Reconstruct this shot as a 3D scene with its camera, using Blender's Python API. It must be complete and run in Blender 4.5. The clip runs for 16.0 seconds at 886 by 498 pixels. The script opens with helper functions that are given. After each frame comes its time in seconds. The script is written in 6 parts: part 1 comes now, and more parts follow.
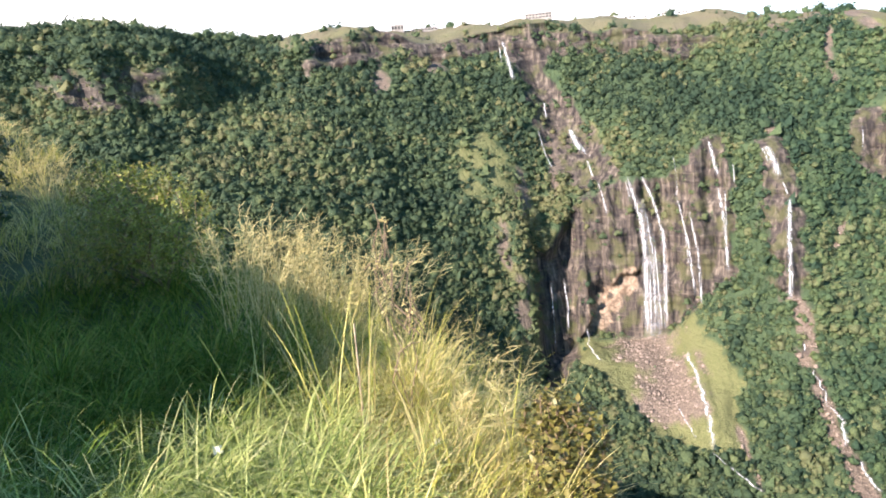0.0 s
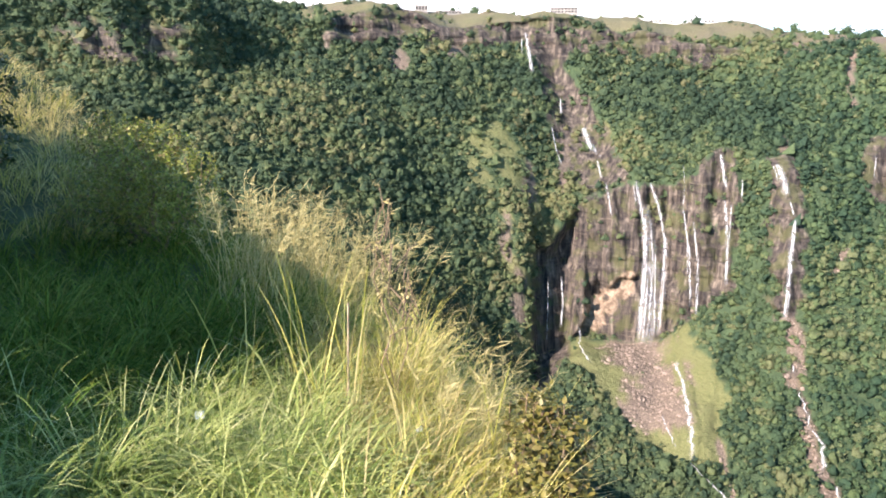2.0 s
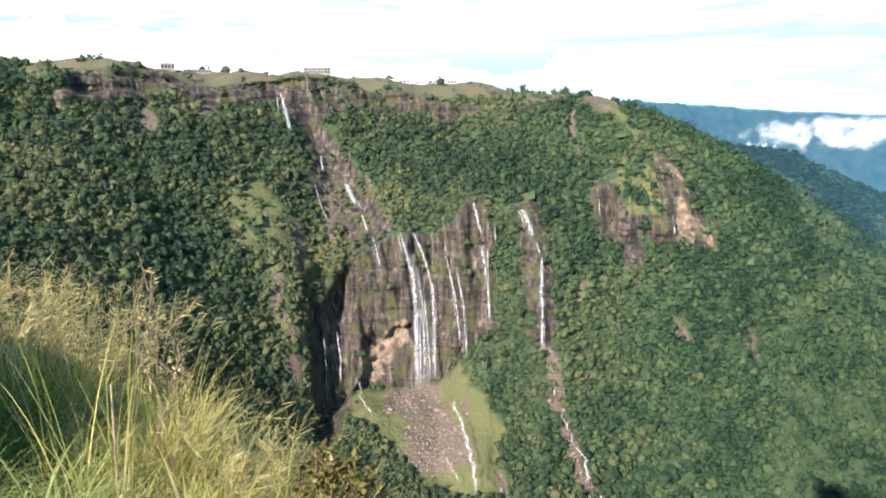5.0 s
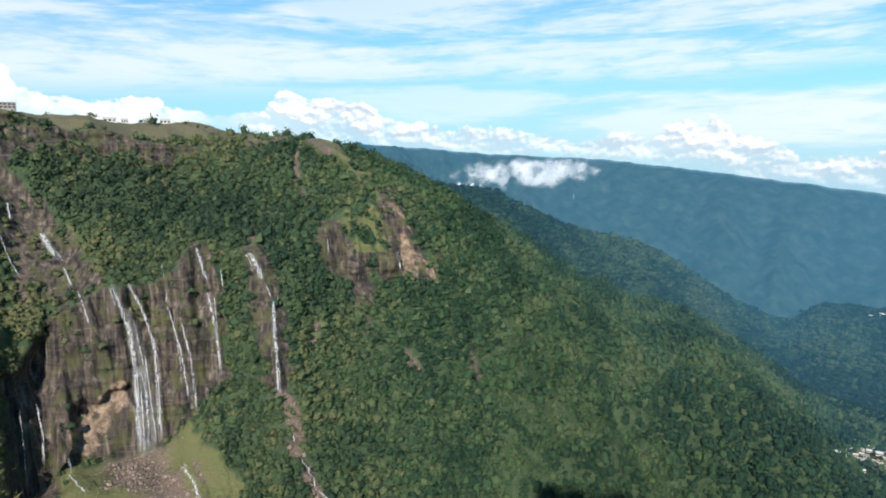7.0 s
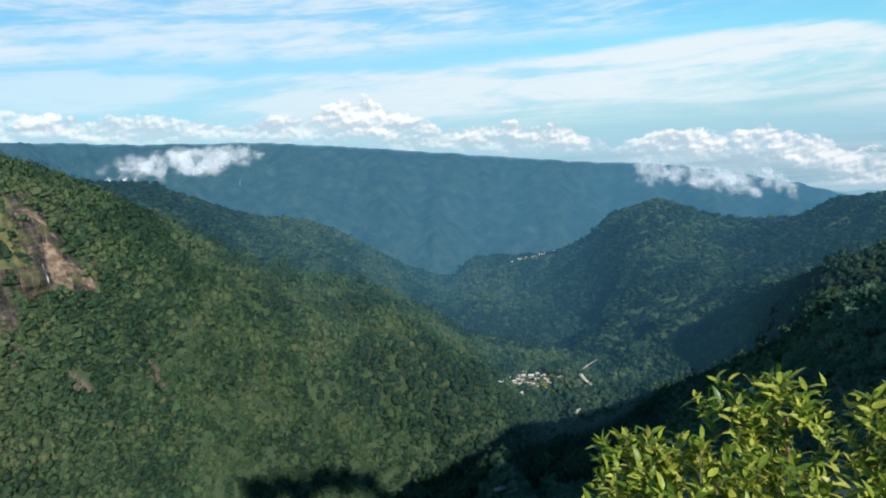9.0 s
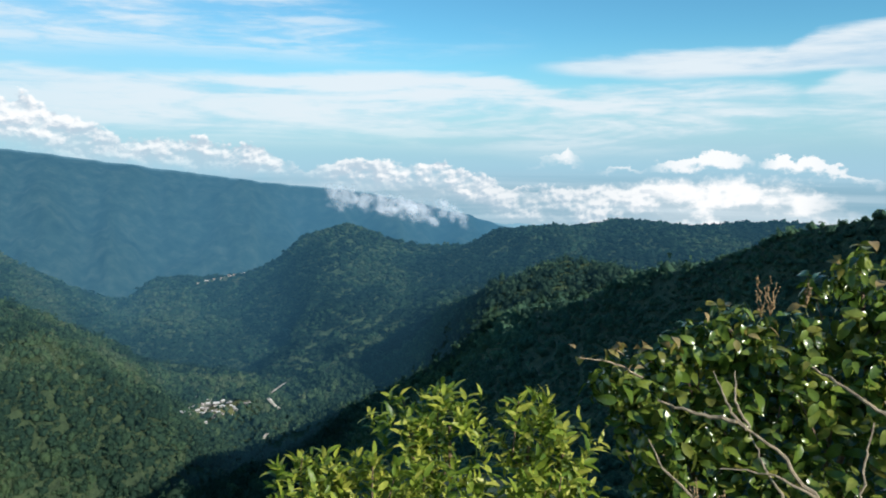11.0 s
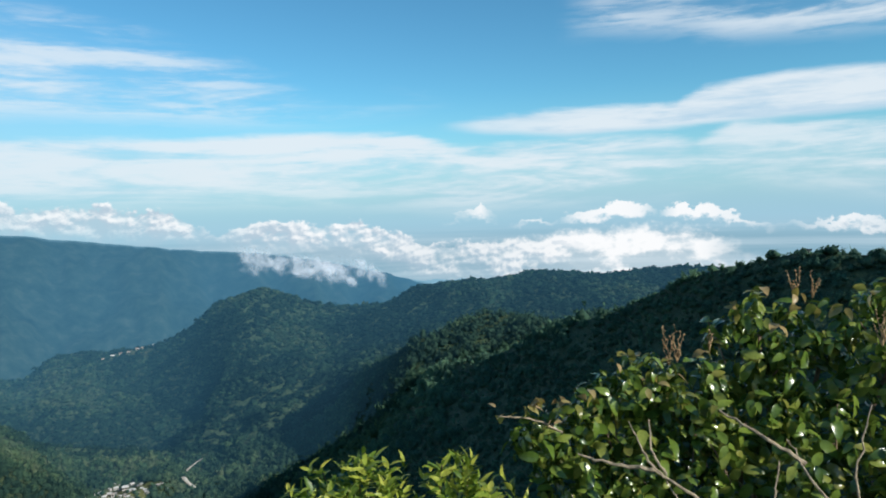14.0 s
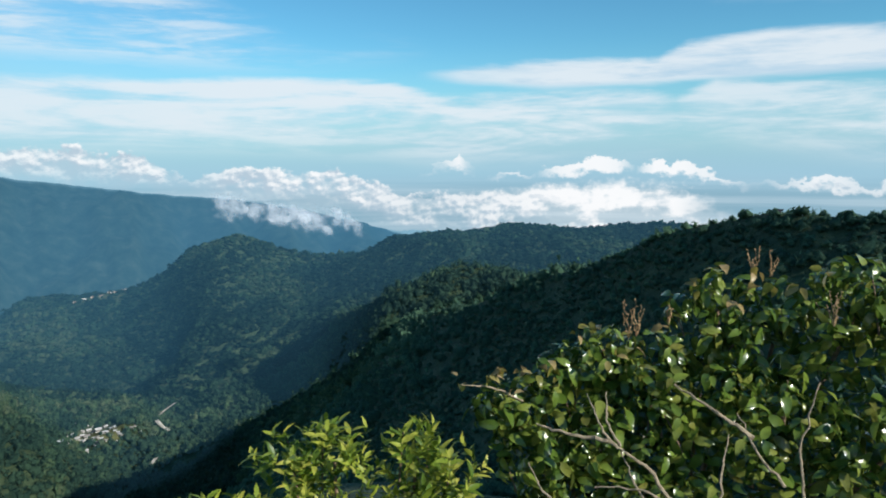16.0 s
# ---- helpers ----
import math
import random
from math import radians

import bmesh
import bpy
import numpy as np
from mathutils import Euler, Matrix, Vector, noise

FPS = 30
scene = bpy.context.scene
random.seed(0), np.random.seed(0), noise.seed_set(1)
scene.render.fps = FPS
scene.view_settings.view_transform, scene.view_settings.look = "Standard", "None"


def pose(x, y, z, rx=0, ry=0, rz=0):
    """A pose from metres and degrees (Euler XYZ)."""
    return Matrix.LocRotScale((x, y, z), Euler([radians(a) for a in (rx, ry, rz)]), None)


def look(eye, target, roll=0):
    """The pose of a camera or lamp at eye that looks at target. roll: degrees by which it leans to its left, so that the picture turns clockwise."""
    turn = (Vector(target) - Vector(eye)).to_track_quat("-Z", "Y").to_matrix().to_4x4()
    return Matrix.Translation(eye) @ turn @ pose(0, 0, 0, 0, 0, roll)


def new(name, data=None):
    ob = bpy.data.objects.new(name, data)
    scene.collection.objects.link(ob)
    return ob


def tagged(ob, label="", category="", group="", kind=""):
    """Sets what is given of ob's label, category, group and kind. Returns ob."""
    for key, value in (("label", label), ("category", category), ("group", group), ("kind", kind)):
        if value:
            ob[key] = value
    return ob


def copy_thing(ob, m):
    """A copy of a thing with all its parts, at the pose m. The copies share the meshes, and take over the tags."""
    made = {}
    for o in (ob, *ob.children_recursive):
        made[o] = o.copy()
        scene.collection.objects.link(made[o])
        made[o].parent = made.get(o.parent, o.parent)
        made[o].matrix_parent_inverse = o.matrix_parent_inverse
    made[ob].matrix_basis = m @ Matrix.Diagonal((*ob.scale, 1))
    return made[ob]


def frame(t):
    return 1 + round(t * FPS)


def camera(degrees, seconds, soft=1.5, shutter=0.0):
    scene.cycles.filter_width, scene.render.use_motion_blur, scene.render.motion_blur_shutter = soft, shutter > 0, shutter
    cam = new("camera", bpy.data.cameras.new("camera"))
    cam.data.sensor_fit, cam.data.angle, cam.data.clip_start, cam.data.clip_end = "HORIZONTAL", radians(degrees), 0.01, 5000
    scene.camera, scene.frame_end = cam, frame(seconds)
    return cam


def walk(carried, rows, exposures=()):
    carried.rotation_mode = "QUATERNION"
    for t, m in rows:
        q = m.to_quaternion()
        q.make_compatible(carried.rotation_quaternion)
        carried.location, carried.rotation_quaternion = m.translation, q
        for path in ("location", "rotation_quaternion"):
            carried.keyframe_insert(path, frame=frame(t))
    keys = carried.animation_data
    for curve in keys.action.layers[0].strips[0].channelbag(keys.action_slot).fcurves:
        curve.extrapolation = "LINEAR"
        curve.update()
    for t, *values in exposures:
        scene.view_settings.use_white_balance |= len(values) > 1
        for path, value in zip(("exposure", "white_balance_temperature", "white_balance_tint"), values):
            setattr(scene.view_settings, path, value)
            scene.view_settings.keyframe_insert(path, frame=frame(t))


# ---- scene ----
cam = camera(64.86, 16.0, 1.85)
PATH = [
    (0, (0.000, -0.000, 0.000), (-0.0002, 1.9533, -0.4299), -5.70),
    (0.5, (-0.000, -0.010, 0.011), (-0.0232, 1.9451, -0.4076), -4.84),
    (1, (0.006, 0.011, 0.011), (-0.0480, 1.9686, -0.3938), -3.89),
    (1.5, (0.004, 0.025, 0.009), (-0.0640, 1.9710, -0.4460), -2.09),
    (2, (-0.002, 0.031, 0.009), (-0.0064, 1.9744, -0.4619), 0.13),
    (2.5, (-0.002, 0.031, 0.013), (0.0697, 1.9778, -0.4414), 1.43),
    (3, (0.002, 0.020, 0.020), (0.1850, 1.9668, -0.4004), 1.97),
    (3.5, (0.001, 0.009, 0.020), (0.2662, 1.9540, -0.3642), 1.70),
    (6, (-0.054, -0.041, 0.020), (0.9251, 1.6817, -0.2498), -0.86),
    (6.5, (-0.063, -0.039, 0.020), (1.0910, 1.5757, -0.2311), 0.09),
    (7, (-0.066, -0.022, 0.021), (1.2398, 1.4766, -0.1981), -1.29),
    (7.5, (-0.060, 0.005, 0.020), (1.3796, 1.3755, -0.2004), -3.66),
    (8, (-0.044, 0.039, 0.017), (1.5295, 1.2486, -0.2293), -5.09),
    (8.5, (-0.023, 0.070, 0.012), (1.6557, 1.1235, -0.2579), -5.93),
    (9, (-0.002, 0.081, 0.005), (1.8202, 0.8409, -0.3140), -5.24),
    (9.5, (0.019, 0.065, -0.005), (1.9304, 0.5244, -0.3763), -2.99),
    (10, (0.066, 0.057, -0.027), (2.0181, 0.2984, -0.3891), -1.07),
    (12.5, (0.068, 0.038, -0.013), (2.0247, -0.3136, -0.2357), -0.65),
    (13, (0.070, 0.038, -0.011), (2.0251, -0.3281, -0.2194), -0.23),
    (13.5, (0.069, 0.034, -0.007), (2.0303, -0.3229, -0.1678), -1.07),
    (14, (0.060, 0.031, 0.002), (2.0279, -0.2992, -0.1354), -2.11),
    (14.5, (0.079, 0.020, -0.005), (2.0563, -0.1866, -0.2227), -3.32),
    (15, (0.054, 0.023, 0.027), (2.0277, -0.1824, -0.2207), -3.07),
    (15.5, (0.055, 0.009, 0.060), (2.0234, -0.2257, -0.2081), -1.29),
    (16, (0.064, -0.014, 0.075), (2.0061, -0.4044, -0.2032), -0.54),
]
EXPOSURES = [(0.0, 1.58, 6750, 23), (3.7, 1.46, 6700, 22), (5.8, 0.70, 6450, 15), (6.5, 0.42, 6400, 13), (7.0, 0.28, 6350, 12), (9.0, 0.11, 6300, 10), (16.0, 0.0, 6250, 10)]
walk(cam, [(t, look(eye, target, roll)) for t, eye, target, roll in PATH], EXPOSURES)

# ---- light ----
SUN_BEARING, SUN_HEIGHT = 228.0, 29.0


def node(tree, kind, inputs=(), **props):
    n = tree.nodes.new(kind)
    for key, value in props.items():
        setattr(n, key, value)
    for key, value in dict(inputs).items():
        if isinstance(value, bpy.types.NodeSocket):
            tree.links.new(value, n.inputs[key])
        else:
            n.inputs[key].default_value = value
    return n


def maths(tree, op, a, b=0.0, c=0.0, clamp=False):
    n = node(tree, "ShaderNodeMath", {0: a, 1: b, 2: c}, operation=op)
    n.use_clamp = clamp
    return n.outputs[0]


def span(tree, value, lo, hi, a=0.0, b=1.0):
    n = node(tree, "ShaderNodeMapRange", {0: value, 1: lo, 2: hi, 3: a, 4: b}, interpolation_type="SMOOTHSTEP")
    return n.outputs[0]


def blend(tree, fac, a, b, mode="MIX"):
    n = node(tree, "ShaderNodeMix", {0: fac, 6: a, 7: b}, data_type="RGBA", blend_type=mode)
    return n.outputs[2]


def grain(tree, vec, scale, detail=4.0, rough=0.55, out="Fac", warp=0.0):
    return node(tree, "ShaderNodeTexNoise", {"Vector": vec, "Scale": scale, "Detail": detail, "Roughness": rough, "Distortion": warp}).outputs[out]


def ramp(t, fac, *stops):
    n = node(t, "ShaderNodeValToRGB", {0: fac})
    e = n.color_ramp.elements
    while len(e) < len(stops):
        e.new(0.5)
    for el, (at, col) in zip(e, stops):
        el.position, el.color = at, (*col, 1)
    return n.outputs[0]


def span_flat(tree, value, lo, hi):
    return node(tree, "ShaderNodeMapRange", {0: value, 1: lo, 2: hi}).outputs[0]


def profile(t, turn, rows):
    """Upper edge, lower edge and strength of a cloud layer along the horizon, from rows of bearing, degrees, degrees, 0 to 1."""
    lo, hi = -40.0, 140.0
    n = node(t, "ShaderNodeValToRGB", {0: span_flat(t, turn, lo, hi)})
    e = n.color_ramp.elements
    while len(e) < len(rows):
        e.new(0.5)
    for el, (az, top, base, strong) in zip(e, rows):
        el.position, el.color = (az - lo) / (hi - lo), ((top + 10) / 30, (base + 10) / 30, strong, 1)
    out = node(t, "ShaderNodeSeparateColor", {0: n.outputs[0]}).outputs
    return maths(t, "MULTIPLY_ADD", out[0], 30.0, -10.0), maths(t, "MULTIPLY_ADD", out[1], 30.0, -10.0), out[2]


# heaped clouds far off over the plain: the main bank, then the small ones beyond it
BANK_CLOUDS = [
    (-40, 8.6, 3.0, 0.9), (-14, 8.4, 3.0, 1.0), (3.0, 7.9, 3.5, 1.0), (5.2, 7.6, 3.5, 1.0), (6.2, 6.0, 3.5, 1.0), 
    (9.7, 7.6, 3.5, 1.0), (11.1, 6.4, 3.5, 1.0), (14.9, 5.4, 3.0, 1.0), (17.8, 6.1, 3.0, 1.0), (20.8, 5.0, 3.0, 0.9), (23.5, 4.9, 4.0, 0.4),
    (27.0, 4.9, 2.8, 0.8), (28.5, 7.0, 2.8, 1.0), (31.0, 5.9, 2.6, 1.0), (35.4, 5.2, 2.4, 1.0), (40.0, 3.7, 1.8, 0.85), (48.5, 3.2, 1.2, 0.75),
    (52.0, 2.0, 0.8, 0.7), (57.0, 2.6, 0.6, 0.9), (61.9, 3.5, 0.2, 1.0), (64.5, 2.2, -0.8, 0.95), (68.0, 0.6, -1.2, 0.8), (73.5, 0.4, -1.6, 0.9),
    (79.0, -0.3, -2.2, 0.95), (81.4, -2.0, -2.8, 0.3), (84.5, -1.5, -3.2, 0.9), (92.6, -1.4, -4.0, 1.0), (97.6, -3.4, -6.0, 0.75), (104.0, -3.6, -7.0, 0.8), (111.0, -3.0, -8.0, 1.0),
    (120.0, -2.9, -8.0, 1.0), (124.2, -5.0, -8.0, 0.0),
]
SMALL_CLOUDS = [
    (99.5, -1.6, -1.8, 0.0), (101.8, -1.3, -1.6, 0.5), (102.4, 0.3, -1.4, 0.9), (103.0, 0.2, -1.4, 0.9), (103.6, -1.4, -1.7, 0.0), (105.2, -1.8, -2.2, 0.0),
    (107.0, -1.9, -2.3, 0.8), (109.0, -1.6, -2.0, 0.0), (110.6, -1.2, -1.9, 0.9), (113.0, -1.0, -1.9, 1.0), (114.4, -0.1, -1.9, 1.0), (115.6, -1.2, -1.9, 0.9), (116.8, -1.6, -2.0, 0.0), (117.8, -0.9, -2.0, 1.0),
    (120.2, -1.0, -2.1, 1.0), (122.6, -2.0, -2.5, 0.8), (125.5, -2.5, -2.9, 0.0), (129.6, -2.0, -2.8, 0.9), (132.5, -2.5, -3.0, 0.6), (139.0, -2.3, -3.0, 0.7),
]
# the level sheet of high cloud, the wisps over it and the long bar in the south
SHEET_CLOUDS = [
    (-40, 12.0, 4.0, 0.6), (0, 13.0, 6.0, 0.6), (30, 12.5, 6.5, 0.55), (44, 6.3, 1.6, 0.55), (54, 5.8, 1.4, 0.7), (68, 5.2, 0.9, 0.9),
    (79, 5.2, 0.6, 0.95), (85.4, 5.6, 0.6, 1.0), (92, 5.4, 0.2, 1.0), (97.4, 5.2, -0.2, 1.0), (101, 4.2, -0.6, 1.0), (110, 4.5, -0.4, 1.0),
    (117.5, 4.3, 0.0, 0.95), (119.8, 3.7, 0.6, 0.75), (122.5, 5.0, 1.0, 0.9), (133, 4.3, -0.6, 0.85), (140, 4.2, -0.6, 0.8),
]
WISP_CLOUDS = [
    (-40, 20.0, 6.5, 0.5), (15, 19.0, 6.8, 0.65), (36, 17.0, 7.6, 0.75), (44, 16.0, 7.2, 0.85), (60, 14.0, 6.4, 0.9), (69, 13.6, 7.0, 0.95),
    (77, 12.6, 6.8, 0.9), (84, 10.6, 6.4, 0.75), (88.5, 8.6, 6.4, 0.5), (91, 7.6, 6.5, 0.35), (98.5, 8.6, 7.4, 0.25), (101, 8.0, 7.6, 0.0),
    (109.5, 14.5, 12.4, 0.0), (113, 15.0, 12.5, 0.8), (119, 15.0, 11.8, 0.7), (122, 15.5, 11.2, 0.95), (134, 15.0, 10.4, 0.95), (140, 15.0, 10.0, 0.9),
]
BAR_CLOUDS = [(99.5, 6.1, 5.9, 0.0), (103, 6.5, 5.4, 0.8), (110, 6.9, 4.9, 1.0), (118, 6.7, 5.0, 1.0), (120, 7.7, 5.1, 1.0), (126, 8.3, 5.3, 1.0), (133, 8.1, 5.4, 1.0), (140, 8.6, 5.4, 1.0)]


def build_world():
    world = bpy.data.worlds.new("sky")
    scene.world = world
    world.use_nodes = True
    t = world.node_tree
    t.nodes.clear()
    sky = node(t, "ShaderNodeTexSky", sky_type="NISHITA", sun_disc=False, sun_elevation=radians(SUN_HEIGHT), sun_rotation=radians(SUN_BEARING), altitude=1300, air_density=1.0, dust_density=0.6, ozone_density=2.0)
    way = node(t, "ShaderNodeTexCoord").outputs["Generated"]
    xyz = node(t, "ShaderNodeSeparateXYZ", {0: way}).outputs
    rise = maths(t, "MULTIPLY", maths(t, "ARCSINE", xyz[2]), 57.2958)
    turn = maths(t, "MULTIPLY", maths(t, "ARCTAN2", xyz[0], xyz[1]), 57.2958)

    def at(sx, sy, z):
        return node(t, "ShaderNodeCombineXYZ", {0: maths(t, "MULTIPLY", turn, sx), 1: maths(t, "MULTIPLY", rise, sy), 2: z}).outputs[0]

    # streaks drawn out level, and billows
    streak = grain(t, at(0.055, 0.42, 4.4), 1.0, 7, 0.58, warp=0.5)
    flecks = grain(t, at(0.26, 1.5, 1.9), 1.0, 6, 0.6, warp=0.4)
    bank = at(0.42, 0.62, 0.7)
    puff = grain(t, bank, 1.0, 9, 0.56)
    puff_lit = grain(t, node(t, "ShaderNodeVectorMath", {0: bank, 1: (0.08, 0.17, 0.0)}, operation="ADD").outputs[0], 1.0, 9, 0.56)
    swell = maths(t, "MULTIPLY", maths(t, "SUBTRACT", maths(t, "ADD", maths(t, "MULTIPLY", puff, 0.7), maths(t, "MULTIPLY", grain(t, at(0.9, 1.1, 5.2), 1.0, 7, 0.6), 0.4)), 0.55), 5.4)
    drift = maths(t, "MULTIPLY", maths(t, "SUBTRACT", maths(t, "ADD", streak, maths(t, "MULTIPLY", flecks, 0.5)), 0.75), 5.0)

    def layer(rows, wave, rise_soft, foot_soft, ragged):
        top, base, strong = profile(t, turn, rows)
        over = span(t, maths(t, "SUBTRACT", maths(t, "ADD", top, maths(t, "MULTIPLY", wave, ragged)), rise), maths(t, "MULTIPLY", rise_soft, -1.0), rise_soft)
        under = span(t, maths(t, "SUBTRACT", rise, maths(t, "ADD", base, maths(t, "MULTIPLY", wave, ragged))), -foot_soft, foot_soft)
        return maths(t, "MULTIPLY", maths(t, "MULTIPLY", over, under), strong), maths(t, "SUBTRACT", rise, base), maths(t, "SUBTRACT", top, rise)

    sheet_c, _, sheet_down = layer(SHEET_CLOUDS, drift, 0.45, 1.4, 0.30)
    wisp_c, _, wisp_down = layer(WISP_CLOUDS, drift, 1.6, 0.9, 0.5)
    bar_c, bar_up, bar_down = layer(BAR_CLOUDS, drift, 0.35, 0.4, 0.22)
    heap, heap_up, heap_down = layer(BANK_CLOUDS, swell, span(t, turn, 100.0, 110.0, 0.16, 0.45), 0.9, 0.7)
    small, small_up, small_down = layer(SMALL_CLOUDS, swell, 0.12, 0.30, 0.85)
    sheet_c = maths(t, "MULTIPLY", sheet_c, span(t, maths(t, "ADD", streak, maths(t, "MULTIPLY", flecks, 0.3)), 0.46, 0.78, 0.22, 1.0))
    wisp_c = maths(t, "MULTIPLY", wisp_c, span(t, maths(t, "ADD", streak, maths(t, "MULTIPLY", flecks, 0.35)), 0.54, 0.80, 0.06, 1.0))
    heap = maths(t, "MULTIPLY", heap, span(t, maths(t, "ADD", puff, maths(t, "MULTIPLY", heap_down, -0.05)), 0.32, 0.50, span(t, turn, 70.0, 84.0, 0.6, 0.3), 1.0))
    lit = span(t, maths(t, "ADD", maths(t, "SUBTRACT", puff, puff_lit), maths(t, "MULTIPLY", heap_up, 0.035)), -0.03, 0.15)
    lit = maths(t, "MAXIMUM", lit, span(t, turn, 34.0, 20.0, 0.0, 0.8))
    grey = span(t, maths(t, "ADD", streak, maths(t, "MULTIPLY", flecks, 0.4)), 0.50, 0.78)
    # the hazy foot of the sky and the far plain under it
    haze = span(t, rise, -3.0, span(t, turn, 55.0, 95.0, 19.0, 9.0), 0.92, 0.0)
    level = span(t, grain(t, at(0.05, 1.4, 9.0), 1.0, 5), 0.35, 0.7)
    deep = blend(t, 1.0, sky.outputs[0], (0.50, 0.96, 1.0, 1), "MULTIPLY")
    blue = node(t, "ShaderNodeBackground", {0: deep, 1: 0.124})
    pale = node(t, "ShaderNodeBackground", {0: (0.44, 0.70, 0.86, 1), 1: 0.84})
    high = node(t, "ShaderNodeBackground", {0: blend(t, grey, (0.55, 0.73, 0.86, 1), (0.86, 0.92, 0.95, 1)), 1: 0.92})
    white = node(t, "ShaderNodeBackground", {0: blend(t, maths(t, "MULTIPLY", lit, 0.95), (0.50, 0.60, 0.68, 1), (1.0, 0.985, 0.96, 1)), 1: 1.0})
    bright = maths(t, "MAXIMUM", lit, span(t, turn, 104.0, 113.0, 0.0, span(t, heap_down, 5.5, 2.0, 0.6, 1.0)))
    massed = node(t, "ShaderNodeBackground", {0: blend(t, bright, (0.50, 0.60, 0.68, 1), (1.0, 0.985, 0.96, 1)), 1: 1.0})
    low = node(t, "ShaderNodeBackground", {0: blend(t, level, (0.30, 0.50, 0.61, 1), (0.50, 0.67, 0.76, 1)), 1: 0.88})
    s = node(t, "ShaderNodeMixShader", {0: haze, 1: blue.outputs[0], 2: pale.outputs[0]})
    s = node(t, "ShaderNodeMixShader", {0: span(t, rise, -4.0, -1.6, 1.0, 0.0), 1: s.outputs[0], 2: low.outputs[0]})
    for amount, full, shader in ((wisp_c, 0.80, high), (sheet_c, 0.92, high), (bar_c, 0.92, high), (small, 0.95, white), (heap, 0.96, massed)):
        s = node(t, "ShaderNodeMixShader", {0: maths(t, "MULTIPLY", amount, full), 1: s.outputs[0], 2: shader.outputs[0]})
    node(t, "ShaderNodeOutputWorld", {0: s.outputs[0]})


build_world()
sun = new("sun", bpy.data.lights.new("sun", "SUN"))
sun.data.energy, sun.data.angle, sun.data.color = 5.0, radians(0.6), (1.0, 0.93, 0.82)
a, h = radians(SUN_BEARING), radians(SUN_HEIGHT)
sun.matrix_world = look((0, 0, 0), (-math.sin(a) * math.cos(h), -math.cos(a) * math.cos(h), -math.sin(h)))

# ---- materials ----
def material(name):
    m = bpy.data.materials.new(name)
    m.use_nodes = True
    t = m.node_tree
    t.nodes.clear()
    return m, t


def haze_glow(t, s):
    """Haze painted as blue emission mixed in by distance: none to 0.85 km, most on the range behind the valley."""
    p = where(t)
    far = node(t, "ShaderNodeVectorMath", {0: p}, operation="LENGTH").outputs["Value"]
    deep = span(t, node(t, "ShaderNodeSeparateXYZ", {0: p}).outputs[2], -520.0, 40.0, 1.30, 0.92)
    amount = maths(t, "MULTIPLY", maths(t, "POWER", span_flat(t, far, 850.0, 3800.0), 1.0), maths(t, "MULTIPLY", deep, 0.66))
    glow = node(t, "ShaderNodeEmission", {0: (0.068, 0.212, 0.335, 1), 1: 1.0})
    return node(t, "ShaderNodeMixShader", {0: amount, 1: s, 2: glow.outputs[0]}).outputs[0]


def finish(t, color, rough=0.8, bump=None, strength=0.5, distance=0.3, metal=0.0, coat=0.0, through_light=0.0, alpha=None, spec=0.3, distant=False):
    p = node(t, "ShaderNodeBsdfPrincipled", {"Base Color": color, "Roughness": rough, "Metallic": metal, "Coat Weight": coat, "Specular IOR Level": spec})
    if bump is not None:
        b = node(t, "ShaderNodeBump", {"Height": bump, "Strength": strength, "Distance": distance})
        t.links.new(b.outputs[0], p.inputs["Normal"])
    s = p.outputs[0]
    if through_light:
        thin = node(t, "ShaderNodeBsdfTranslucent", {0: color})
        s = node(t, "ShaderNodeMixShader", {0: through_light, 1: s, 2: thin.outputs[0]}).outputs[0]
    if alpha is not None:
        clear = node(t, "ShaderNodeBsdfTransparent")
        s = node(t, "ShaderNodeMixShader", {0: alpha, 1: clear.outputs[0], 2: s}).outputs[0]
    # distant surfaces get their haze as a painted blue glow
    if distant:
        s = haze_glow(t, s)
    node(t, "ShaderNodeOutputMaterial", {0: s})


def where(t):
    return node(t, "ShaderNodeNewGeometry").outputs["Position"]


def island(t):
    return node(t, "ShaderNodeNewGeometry").outputs["Random Per Island"]


def squash(t, vec, sx, sy, sz):
    return node(t, "ShaderNodeVectorMath", {0: vec, 1: (sx, sy, sz)}, operation="MULTIPLY").outputs[0]


def mask(t, name):
    return node(t, "ShaderNodeAttribute", attribute_name=name).outputs["Fac"]


